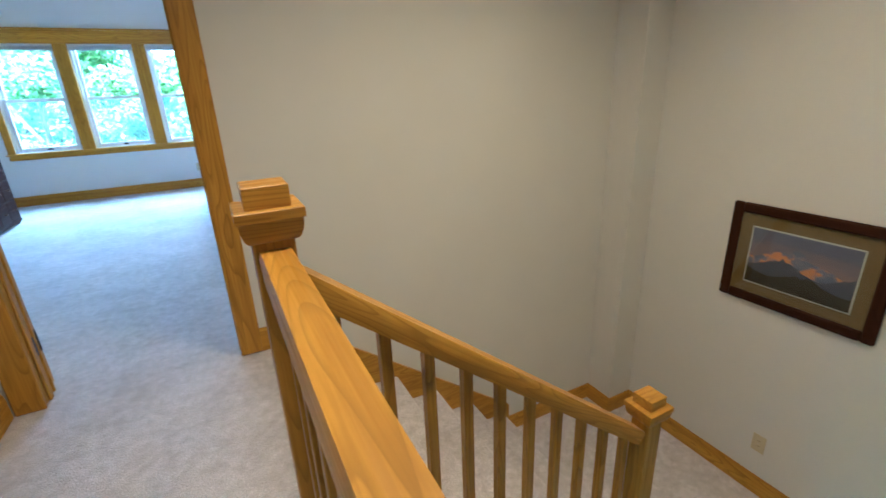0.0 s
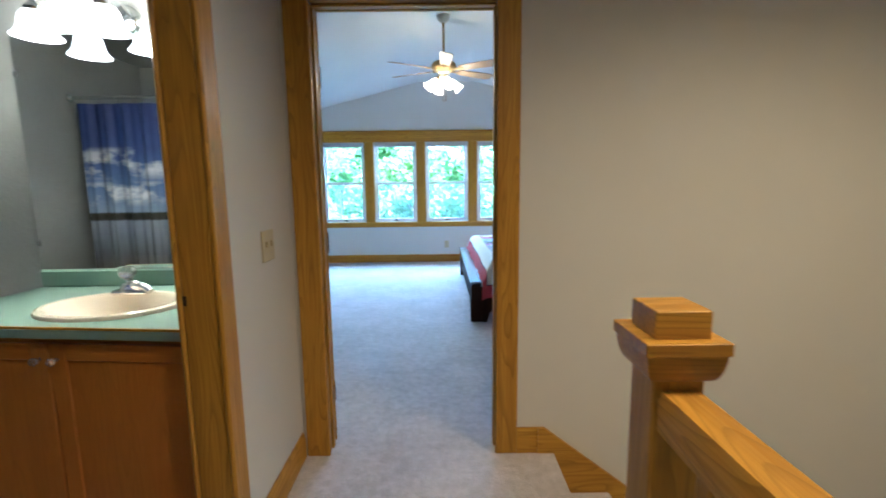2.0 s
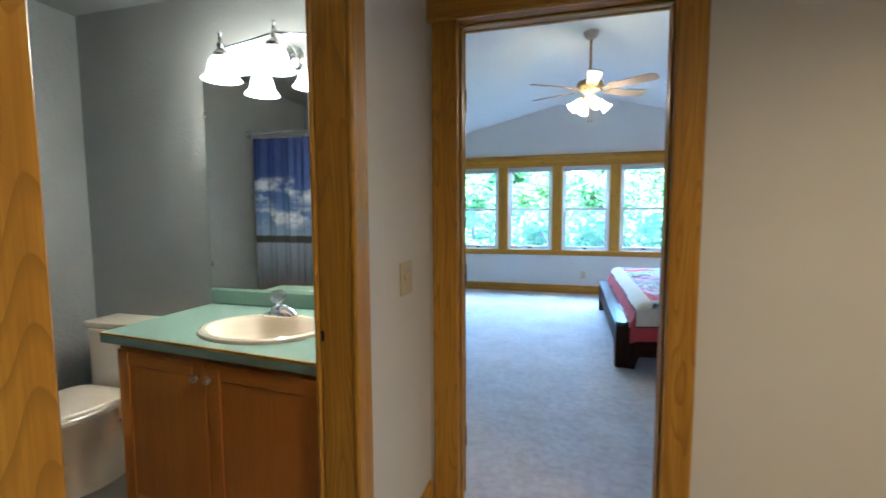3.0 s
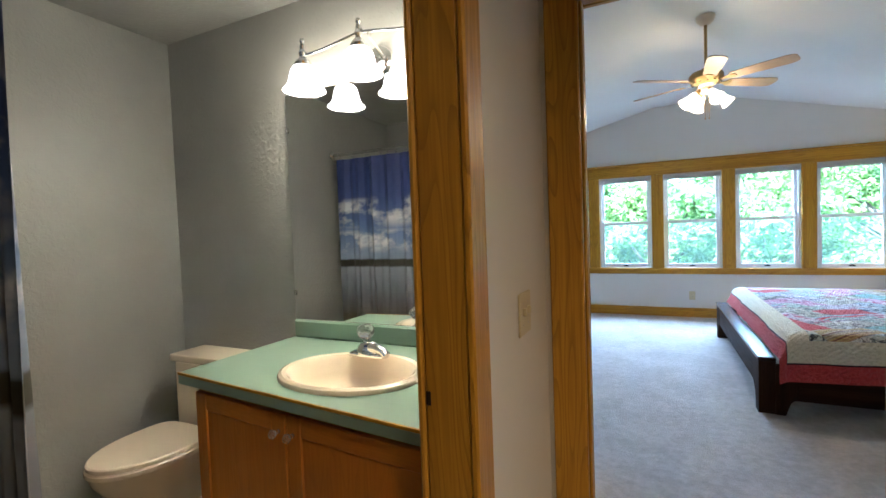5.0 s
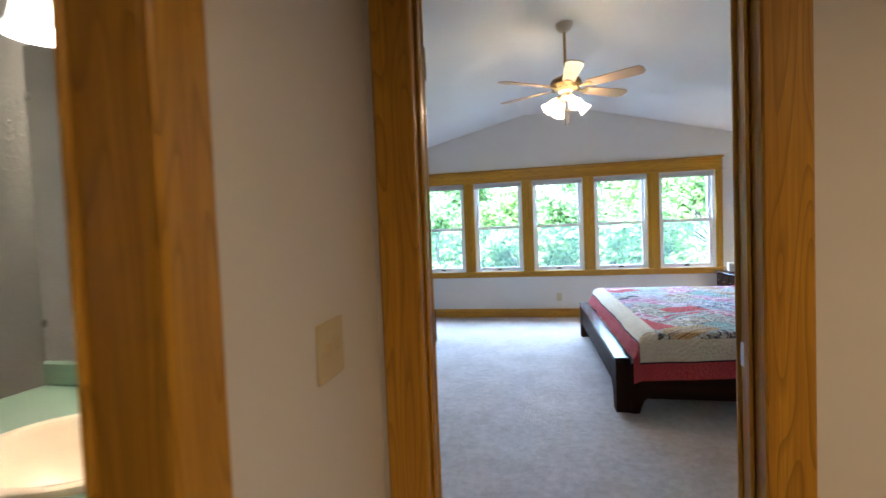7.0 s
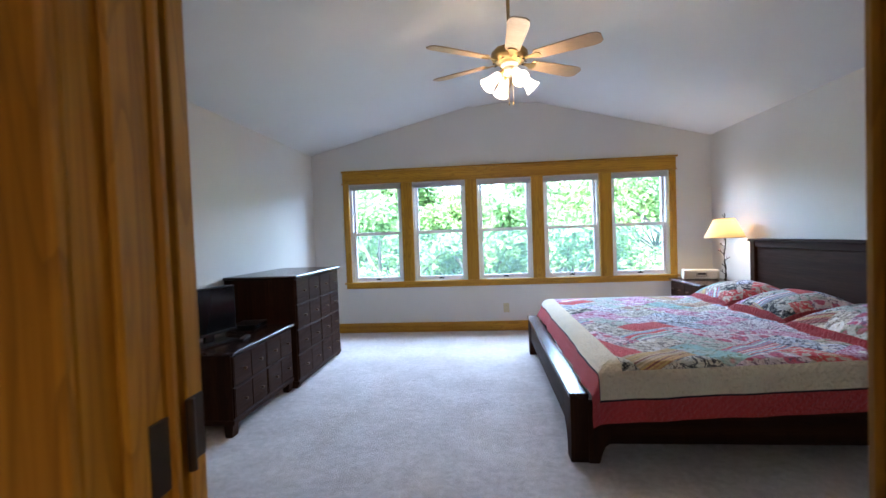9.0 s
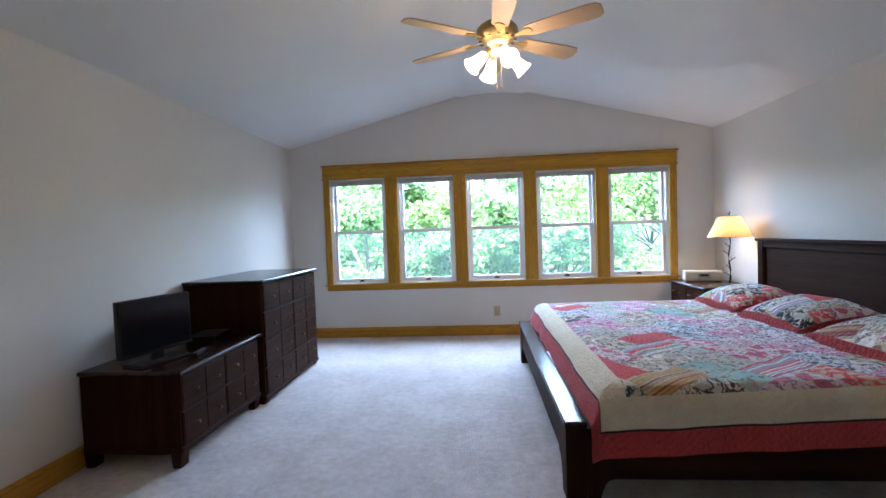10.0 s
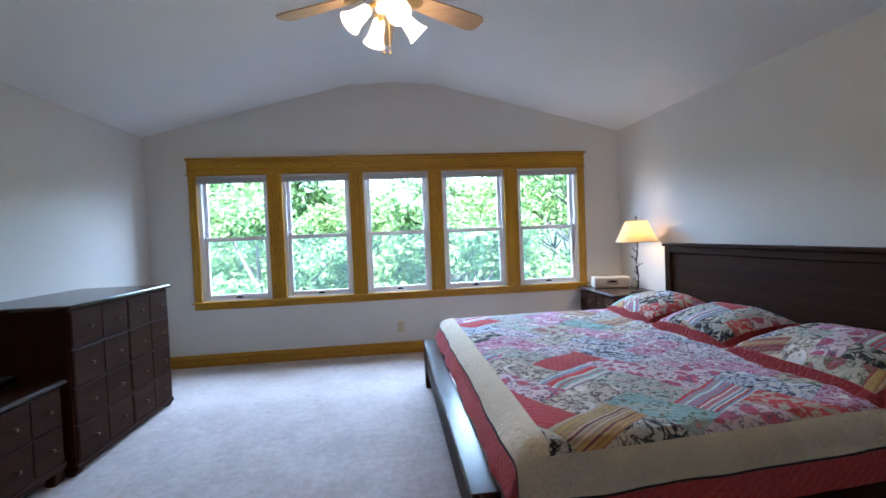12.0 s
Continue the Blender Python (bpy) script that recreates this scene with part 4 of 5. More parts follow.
def apothecary(name, x_back, x_front, y0, y1, h, rows, cols, label, category, facing=1, foot=0.07):
    """Chest with drawer fronts in pairs, on short bracket feet; facing: the way along x."""
    o = thing(name, ((x_back + x_front) / 2, (y0 + y1) / 2, 0), label, category)
    fx = x_front
    xa, xb = sorted((x_back, fx - facing * 0.016))
    part("body", boxed((xa, y0 + 0.012, foot), (xb, y1 - 0.012, h - 0.024), 0.003), DARK[2], o)
    ta, tb_ = sorted((x_back - facing * 0.002, fx + facing * 0.014))
    part("top", boxed((ta, y0 - 0.006, h - 0.026), (tb_, y1 + 0.006, h), 0.006), DARK_TOP, o)
    ba, bb = sorted((x_back, fx - facing * 0.004))
    part("plinth", boxed((ba, y0 + 0.006, foot - 0.004), (bb, y1 - 0.006, foot + 0.030), 0.004), DARK[1], o)
    for yy in (y0 + 0.008, y1 - 0.078):
        for xx in (xa + 0.004, xb - 0.066):
            ft = bmesh.new()
            prism(ft, [(xx, foot), (xx + 0.066, foot), (xx + 0.056, 0.0), (xx + 0.010, 0.0)], 1, yy, yy + 0.07)
            part("foot", ft, DARK[2], o)
    zb, zt = foot + 0.036, h - 0.034
    rh, half = (zt - zb) / rows, (y1 - y0 - 0.05) / 2
    for g in range(2):
        ya = y0 + 0.022 + g * (half + 0.006)
        for r in range(rows):
            z0, z1 = zb + r * rh + 0.004, zb + (r + 1) * rh - 0.004
            s0, s1 = sorted((fx - facing * 0.020, fx - facing * 0.006))
            dw = part("drawer", boxed((s0, ya, z0), (s1, ya + half, z1), 0.002), DARK[1], o)
            for zz in (z0 + 0.003, z1 - 0.003):
                bd = tube(bmesh.new(), [(fx - facing * 0.006, ya, zz), (fx - facing * 0.006, ya + half, zz)], 0.0026, 6)
                part("bead", bd, DARK[1], dw)
            n = cols // 2
            cw = half / n
            for c in range(n):
                p0, p1 = sorted((fx - facing * 0.007, fx - facing * 0.0025))
                part("drawer_panel", boxed((p0, ya + c * cw + 0.010, z0 + 0.008), (p1, ya + (c + 1) * cw - 0.010, z1 - 0.008), 0.0012), DARK[1], dw)
                kb = lathe(bmesh.new(), KNOB, pose(fx - facing * 0.003, ya + (c + 0.5) * cw, (z0 + z1) / 2, 0, 90 * facing), 12)
                part("knob", kb, KNOBM, dw, "small dark metal knob")
    return o


apothecary("tall_dresser", WX0 + 0.02, -1.672, 5.985, 7.130, 0.978, 4, 4, "dark-stained wooden apothecary dresser with sixteen small knobbed fronts", "dresser", 1, 0.030)
apothecary("low_dresser", WX0 + 0.02, -1.706, 5.035, 5.970, 0.568, 2, 4, "low dark-stained wooden apothecary chest carrying a television", "dresser", 1, 0.085)
apothecary("nightstand", WX1 - 0.02, 2.265, 7.330, 8.150, 0.640, 3, 4, "dark-stained wooden nightstand with small knobbed fronts beside the bed", "nightstand", -1, 0.07)

tv = thing("television", (-1.99, 5.29, 0.568), "small black flat television on the low dresser", "television")
TT = Matrix.Translation((-1.995, 5.262, 0.568)) @ Matrix.Rotation(radians(-14), 4, "Z")
part("housing", boxed((-0.030, -0.240, 0.062), (0.012, 0.240, 0.400), 0.006, TT), BLACK, tv)
part("bezel", boxed((0.0125, -0.240, 0.062), (0.018, 0.240, 0.078), 0.002, TT), BLACK, tv)
part("screen", boxed((0.0105, -0.228, 0.082), (0.0135, 0.228, 0.390), 0.001, TT), SCREEN, tv, "switched-off dark screen")
part("neck", boxed((-0.020, -0.04, 0.012), (0.004, 0.04, 0.075), 0.004, TT), BLACK, tv)
part("stand", boxed((-0.085, -0.17, 0.0), (0.085, 0.17, 0.014), 0.006, TT), BLACK, tv)
cbx = thing("cable_box", (-1.98, 5.80, 0.568), "small black set-top box on the low dresser", "set-top box")
CT = Matrix.Translation((-2.0, 5.80, 0.568)) @ Matrix.Rotation(radians(6), 4, "Z")
part("case", boxed((-0.10, -0.13, 0.006), (0.10, 0.13, 0.050), 0.004, CT), BLACK, cbx)
part("front_panel", boxed((0.1005, -0.12, 0.012), (0.103, 0.12, 0.044), 0.001, CT), SCREEN, cbx)
for sx in (-0.08, 0.08):
    for sy in (-0.11, 0.11):
        part("foot", boxed((sx - 0.012, sy - 0.012, 0), (sx + 0.012, sy + 0.012, 0.0065), 0.002, CT), BLACK, cbx)
rc = thing("remote_control", (-1.80, 5.36, 0.568), "slim black remote control on the low dresser", "remote")
RT = Matrix.Translation((-1.83, 5.42, 0.568)) @ Matrix.Rotation(radians(12), 4, "Z")
part("case", boxed((-0.022, -0.085, 0), (0.022, 0.085, 0.018), 0.006, RT), BLACK, rc)
part("keypad", boxed((-0.016, -0.06, 0.0175), (0.016, 0.06, 0.0195), 0.001, RT), mat("grey_rubber_keys", (0.08, 0.08, 0.085), 0.7), rc)

# table radio and lamp on the nightstand
NZ = 0.640
ra = thing("table_radio", (2.52, 7.93, NZ), "silver and cream table radio on the nightstand", "radio")
RM = Matrix.Translation((2.53, 7.93, NZ)) @ Matrix.Rotation(radians(-14), 4, "Z")
SILV = mat("silver_plastic", (0.42, 0.41, 0.38), 0.35, 0.3)
part("case", boxed((-0.185, -0.085, 0.006), (0.185, 0.085, 0.118), 0.010, RM), mat("cream_plastic", (0.62, 0.58, 0.48), 0.45), ra)
part("front_panel", boxed((-0.178, -0.090, 0.012), (0.178, -0.084, 0.106), 0.003, RM), SILV, ra)
dsp = part("display", boxed((-0.055, -0.093, 0.040), (0.060, -0.089, 0.088), 0.002, RM), mat("grey_display_bezel", (0.20, 0.20, 0.20), 0.4), ra)
part("display_window", boxed((-0.035, -0.0945, 0.064), (0.042, -0.0925, 0.082), 0.0005, RM), SCREEN, dsp)
for k in range(5):
    part("button", boxed((-0.045 + k * 0.02, -0.0955, 0.046), (-0.031 + k * 0.02, -0.0925, 0.054), 0.001, RM), SILV, ra)
for k in range(8):
    part("grille_bar", boxed((0.075, -0.0925, 0.024 + k * 0.010), (0.165, -0.0895, 0.028 + k * 0.010), 0.001, RM), BLIND, ra)
for sx in (-0.15, 0.15):
    part("foot", boxed((sx - 0.02, -0.06, 0), (sx + 0.02, 0.06, 0.007), 0.001, RM), BLACK, ra)

LX, LY = 2.585, 7.47
tl = thing("table_lamp", (LX, LY, NZ), "lit table lamp with a twig-like bronze stem and a cone shade", "lamp")
part("base", lathe(bmesh.new(), [(0, 0.0), (0.075, 0.0), (0.078, 0.008), (0.060, 0.016), (0.020, 0.022), (0, 0.022)], pose(LX, LY, NZ), 28, (1.0, 0.8)), IRON, tl)
random.seed(11)
stem = [(LX + 0.007 * math.sin(k * 1.3), LY + 0.007 * math.cos(k * 1.7), NZ + 0.02 + k * 0.075) for k in range(8)]
part("stem", tube(bmesh.new(), stem, [0.010, 0.009, 0.009, 0.008, 0.008, 0.007, 0.006, 0.006], 8), IRON, tl)
for k in range(1, 7):
    a = random.random() * 6.28
    p = Vector(stem[k])
    q = p + Vector((0.05 * math.cos(a), 0.05 * math.sin(a), 0.04))
    tw = tube(bmesh.new(), [p, p.lerp(q, 0.5) + Vector((0, 0, 0.006)), q], [0.005, 0.004, 0.0025], 6)
    tube(tw, [p.lerp(q, 0.6), p.lerp(q, 0.6) + Vector((0.02 * math.sin(a), 0.02, 0.03))], [0.003, 0.002], 5)
    lathe(tw, [(0, -0.006), (0.005, -0.002), (0.005, 0.004), (0, 0.012)], pose(*q), 6)
    part("twig", tw, IRON, tl)
sh = bmesh.new()
lathe(sh, [(0.200, 1.145), (0.100, 1.352)], pose(LX, LY, 0), 40)
shd = part("shade", sh, SHADE, tl, "lit cream cone shade")
shd.visible_shadow = True
for z, r in ((1.145, 0.200), (1.352, 0.100)):
    part("shade_trim", tube(bmesh.new(), [(LX + r * math.cos(a), LY + r * math.sin(a), z) for a in [2 * math.pi * j / 40 for j in range(41)]], 0.003, 6), BRASS, tl)
fn = tube(bmesh.new(), [(LX, LY, 1.15), (LX, LY, 1.364), (LX + 0.004, LY, 1.410)], [0.004, 0.004, 0.003], 6)
for a in (0.4, 2.6, 4.4):
    tube(fn, [(LX, LY, 1.366), (LX + 0.022 * math.cos(a), LY + 0.022 * math.sin(a), 1.396)], [0.003, 0.002], 5)
part("finial", fn, IRON, tl)
lamp("table_bulb", "POINT", pose(LX, LY, 1.235), TABLE_W, WARM, 0.03)

# ---- ceiling fan ----
FNX, FNY, FNZ = 0.166, 5.415, 2.462
fan = thing("ceiling_fan", (FNX, FNY, ridge(FNX)), "six-blade ceiling fan on a down rod with four lit glass shades", "ceiling fan")
CRM = mat("cream_enamel", (0.62, 0.55, 0.44), 0.35)
part("canopy", lathe(bmesh.new(), [(0, 0.03), (0.068, 0.03), (0.070, 0.0), (0.060, -0.03), (0.035, -0.055), (0.016, -0.062)], pose(FNX, FNY, ridge(FNX) - 0.012), 28), CRM, fan)
part("down_rod", tube(bmesh.new(), [(FNX, FNY, ridge(FNX) - 0.07), (FNX, FNY, FNZ + 0.08)], 0.012, 12), BRASS, fan)
part("motor_housing", lathe(bmesh.new(), [(0.014, 0.10), (0.030, 0.095), (0.045, 0.075), (0.105, 0.062), (0.124, 0.040), (0.126, 0.010), (0.112, -0.012), (0.080, -0.030), (0.060, -0.034)], pose(FNX, FNY, FNZ), 36), BRASS, fan)
for k in range(12):
    vm_ = pose(FNX, FNY, FNZ, 0, 0, k * 30) @ pose(0.098, 0, -0.020, 0, 25, 0)
    part("vent_slot", boxed((-0.017, -0.006, -0.003), (0.017, 0.006, 0.003), 0.001, vm_), BLACK, fan)
BLADE = wood("fan_blade_maple", 0, (0.33, 0.215, 0.12), (0.41, 0.285, 0.17), (0.47, 0.335, 0.21), 0.4, 5.0, 0.5, 0.12, 0.35)
for k in range(6):
    m = pose(FNX, FNY, FNZ - 0.012, 0, 0, -88 + 60 * k) @ pose(0, 0, 0, -12)
    bl = bmesh.new()
    out = [(0.20, -0.050), (0.40, -0.062), (0.58, -0.068), (0.625, -0.060), (0.648, -0.035), (0.648, 0.035), (0.625, 0.060), (0.58, 0.068), (0.40, 0.062), (0.20, 0.050), (0.185, 0.03), (0.185, -0.03)]
    prism(bl, out, 2, -0.004, 0.003)
    bmesh.ops.transform(bl, matrix=m @ Matrix.Diagonal((0.945, 0.95, 1, 1)), verts=bl.verts)
    bo = part("blade", bl, BLADE, fan, "pale wooden fan blade")
    ir = bmesh.new()
    prism(ir, [(0.085, -0.012), (0.14, -0.012), (0.175, -0.026), (0.205, -0.028), (0.218, -0.012), (0.218, 0.012), (0.205, 0.028), (0.175, 0.026), (0.14, 0.012), (0.085, 0.012)], 2, -0.010, -0.0045)
    bmesh.ops.transform(ir, matrix=m, verts=ir.verts)
    part("blade_iron", ir, BRASS, bo, "brass blade bracket")
part("light_hub", lathe(bmesh.new(), [(0.060, -0.034), (0.058, -0.046), (0.042, -0.056), (0.046, -0.070), (0.050, -0.082), (0.040, -0.104), (0.018, -0.116), (0, -0.118)], pose(FNX, FNY, FNZ), 28), CRM, fan)
for k, ang in enumerate((-70, 20, 110, 200)):
    m = pose(FNX, FNY, FNZ - 0.088, 0, 0, ang) @ pose(0.060, 0, -0.002, 0, 132, 0) @ Matrix.Scale(0.92, 4)
    am = tube(bmesh.new(), [m @ Vector((0, 0, -0.02)), m @ Vector((0, 0, 0.035))], [0.012, 0.016], 12)
    part("lamp_arm", am, BRASS, fan)
    gl_ = lathe(bmesh.new(), [(0.022, 0.030), (0.030, 0.040), (0.035, 0.070), (0.040, 0.105), (0.048, 0.138), (0.061, 0.165), (0.058, 0.165), (0.045, 0.138), (0.037, 0.105), (0.032, 0.070), (0.027, 0.042)], m, 24)
    go = part("glass_shade", gl_, OPAL_FAN, fan, "lit frosted glass shade")
    go.visible_shadow = False
    lamp("fan_bulb", "POINT", m @ Matrix.Translation((0, 0, 0.10)), FAN_W / 4, WARM, 0.035)
for dx in (-0.012, 0.016):
    ch = tube(bmesh.new(), [(FNX + dx, FNY - 0.03, FNZ - 0.12), (FNX + dx, FNY - 0.03, FNZ - 0.30)], 0.0018, 6)
    lathe(ch, [(0, 0.012), (0.004, 0.006), (0.006, -0.006), (0, -0.014)], pose(FNX + dx, FNY - 0.03, FNZ - 0.31), 8)
    part("pull_chain", ch, BRASS, fan)

# ---- bed ----
bed = thing("bed_frame", (1.5, 5.9, 0), "low dark-stained wooden bed with a panelled headboard", "bed")
FX0, FX1, BYN, BYF, RZ = 0.385, 0.490, 4.760, 7.110, 0.390
part("foot_rail", boxed((FX0, BYN, RZ - 0.028), (FX1, BYF, RZ), 0.005), DARK_TOP, bed)
part("foot_board", boxed((FX0 + 0.012, BYN + 0.012, 0.165), (FX1 - 0.012, BYF - 0.012, RZ - 0.027), 0.003), DARK[1], bed)
for y0, s in ((BYN + 0.010, 1), (BYF - 0.010, -1)):
    lg = bmesh.new()
    prism(lg, [(y0, RZ - 0.03), (y0 + s * 0.19, RZ - 0.03), (y0 + s * 0.19, 0.165), (y0 + s * 0.155, 0.150), (y0 + s * 0.125, 0.115), (y0 + s * 0.112, 0.07), (y0 + s * 0.108, 0.0), (y0 + s * 0.008, 0.0), (y0, 0.12)], 0, FX0 + 0.006, FX1 - 0.002)
    part("foot_leg", lg, DARK[2], bed)
for y0 in (BYN + 0.030, BYF - 0.062):
    part("side_rail", boxed((FX1 + 0.06, y0, 0.098), (2.63, y0 + 0.032, 0.350), 0.003), DARK[0], bed)
for y0 in (BYN + 0.008, BYF - 0.040):
    lg = bmesh.new()
    prism(lg, [(FX1 - 0.004, 0.0), (FX1 + 0.052, 0.0), (FX1 + 0.066, 0.05), (FX1 + 0.082, 0.090), (FX1 + 0.100, 0.106), (FX1 + 0.125, 0.112), (FX1 + 0.125, 0.34), (FX1 - 0.004, 0.34)], 1, y0, y0 + 0.032)
    part("leg_bracket", lg, DARK[2], bed)
HX0, HX1, HY0, HY1, HZ = 2.625, 2.70, 4.60, 7.080, 1.134
part("headboard_panel", boxed((HX0 + 0.026, HY0 + 0.07, 0.25), (HX1 - 0.015, HY1 - 0.07, HZ - 0.03), 0.002), DARK[1], bed)
part("headboard_rail", boxed((HX0 + 0.004, HY0 + 0.075, HZ - 0.080), (HX1 - 0.004, HY1 - 0.075, HZ - 0.026), 0.003), DARK[1], bed)
part("headboard_cap", boxed((HX0 - 0.018, HY0 - 0.016, HZ - 0.026), (HX1 + 0.014, HY1 + 0.016, HZ), 0.006), DARK[1], bed)
for y0 in (HY0, HY1 - 0.076):
    part("headboard_post", boxed((HX0, y0, 0.0), (HX1, y0 + 0.076, HZ - 0.025), 0.004), DARK[2], bed)
mt = thing("mattress", (1.5, 5.9, 0.2), "thick mattress under a patchwork quilt", "mattress")
part("body", boxed((FX1 + 0.105, BYN + 0.085, 0.20), (2.62, BYF - 0.085, 0.545), 0.05), MATTRESS, mt)

# quilt: cloth laid over the mattress and hanging at the foot and both sides
EX, EYN, EYF, QR, QZ = 0.625, 4.790, 7.010, 0.100, 0.572
P0Q, P1Q, Q0Q, Q1Q = EX - 0.235, 2.60, EYN - 0.375, EYF + 0.375


def fold(d, flare):
    if d <= 0:
        return 0.0, 0.0
    if d < QR * math.pi / 2:
        return QR * math.sin(d / QR), QR * (1 - math.cos(d / QR))
    e = d - QR * math.pi / 2
    return QR + flare * e, QR + e * math.sqrt(1 - flare * flare)


def on_bed(p, q, lift=0.0):
    """From the flat quilt to its place on the bed."""
    mid = (EYN + EYF) / 2
    q += 0.050 * (p - P0Q) * max(0.0, (mid - q) / (mid - Q0Q))
    dx = EX - p
    s = -1 if q < (EYN + EYF) / 2 else 1
    dy = EYN - q if s < 0 else q - EYF
    hx, vx = fold(dx, 0.40)
    hy, vy = fold(dy, 0.10)
    x = (EX - hx) if dx > 0 else p
    y = ((EYN - hy) if s < 0 else (EYF + hy)) if dy > 0 else q
    drop = max(vx, vy) if min(vx, vy) <= 0 else (vx ** 3 + vy ** 3) ** (1 / 3)
    inside = max(0.0, min(1.0, min(-dx, -dy) / 0.15 + 0.3))
    wave = 0.014 * noise.noise((p * 3.1, q * 3.1, 0.0)) + 0.009 * noise.noise((p * 9, q * 9, 3.0))
    hang = 0.020 * noise.noise((p * 5 + 9, q * 5, 7.0)) * min(1.0, drop / 0.1)
    if dy > 0:
        y += s * (hang + lift)
    if dx > 0:
        x -= hang + lift * (dx > 0.05)
    return Vector((x, y, QZ - drop + wave * inside + lift * (drop < 0.05)))


def clip(poly, axis, value, keep_above):
    out = []
    for a, b_ in zip(poly, poly[1:] + poly[:1]):
        ia, ib = (a[axis] >= value) == keep_above, (b_[axis] >= value) == keep_above
        if ia:
            out.append(a)
        if ia != ib:
            u = (value - a[axis]) / (b_[axis] - a[axis])
            out.append((a[0] + (b_[0] - a[0]) * u, a[1] + (b_[1] - a[1]) * u))
    return out


def patch_polys(x0, x1, y0, y1, w_, angle, ox, oy):
    """Two-to-one patches in a herringbone at an angle, cut to the oblong: outline, turn, cell."""
    ca, sa = math.cos(angle), math.sin(angle)
    reach = int((abs(x1 - x0) + abs(y1 - y0)) / w_) + 3
    polys = []
    for n in range(-reach, reach):
        for m in range(-reach // 2, reach // 2):
            for kind, c, dw, dh in (("H", n + 4 * m, 2, 1), ("V", n + 4 * m + 3, 1, 2)):
                quad = [(c, n), (c + dw, n), (c + dw, n + dh), (c, n + dh)]
                poly = [(ox + w_ * (a * ca - b_ * sa), oy + w_ * (a * sa + b_ * ca)) for a, b_ in quad]
                for ax, val, up in ((0, x0, True), (0, x1, False), (1, y0, True), (1, y1, False)):
                    poly = clip(poly, ax, val, up) if poly else poly
                if len(poly) >= 3:
                    area = abs(sum(p[0] * q[1] - q[0] * p[1] for p, q in zip(poly, poly[1:] + poly[:1]))) / 2
                    if area > 0.0006:
                        polys.append((poly, angle if kind == "H" else angle + math.pi / 2, (kind, c, n)))
    return polys


def patch_mesh(poly, step, lay, angle, puff=0.005):
    bm = bmesh.new()
    f = bm.faces.new([bm.verts.new((x, y, 0)) for x, y in poly])
    if f.normal.z < 0 or f.calc_area() and (f.normal_update() or f.normal.z < 0):
        f.normal_flip()
    xs_, ys_ = [p[0] for p in poly], [p[1] for p in poly]
    for ax, lo, hi in ((0, min(xs_), max(xs_)), (1, min(ys_), max(ys_))):
        v = lo + step
        while v < hi - 0.01:
            nrm = (1, 0, 0) if ax == 0 else (0, 1, 0)
            bmesh.ops.bisect_plane(bm, geom=bm.verts[:] + bm.edges[:] + bm.faces[:], plane_co=(v, v, 0), plane_no=nrm)
            v += step
    uv = bm.loops.layers.uv.new("cloth")
    ca, sa = math.cos(-angle), math.sin(-angle)
    for fc_ in bm.faces:
        for lp in fc_.loops:
            x, y = lp.vert.co.x, lp.vert.co.y
            lp[uv].uv = (x * ca - y * sa, x * sa + y * ca)
    for vt in bm.verts:
        vt.co = lay(vt.co.x, vt.co.y, 0.0015 if vt.is_boundary else 0.0015 + puff)
    return bm


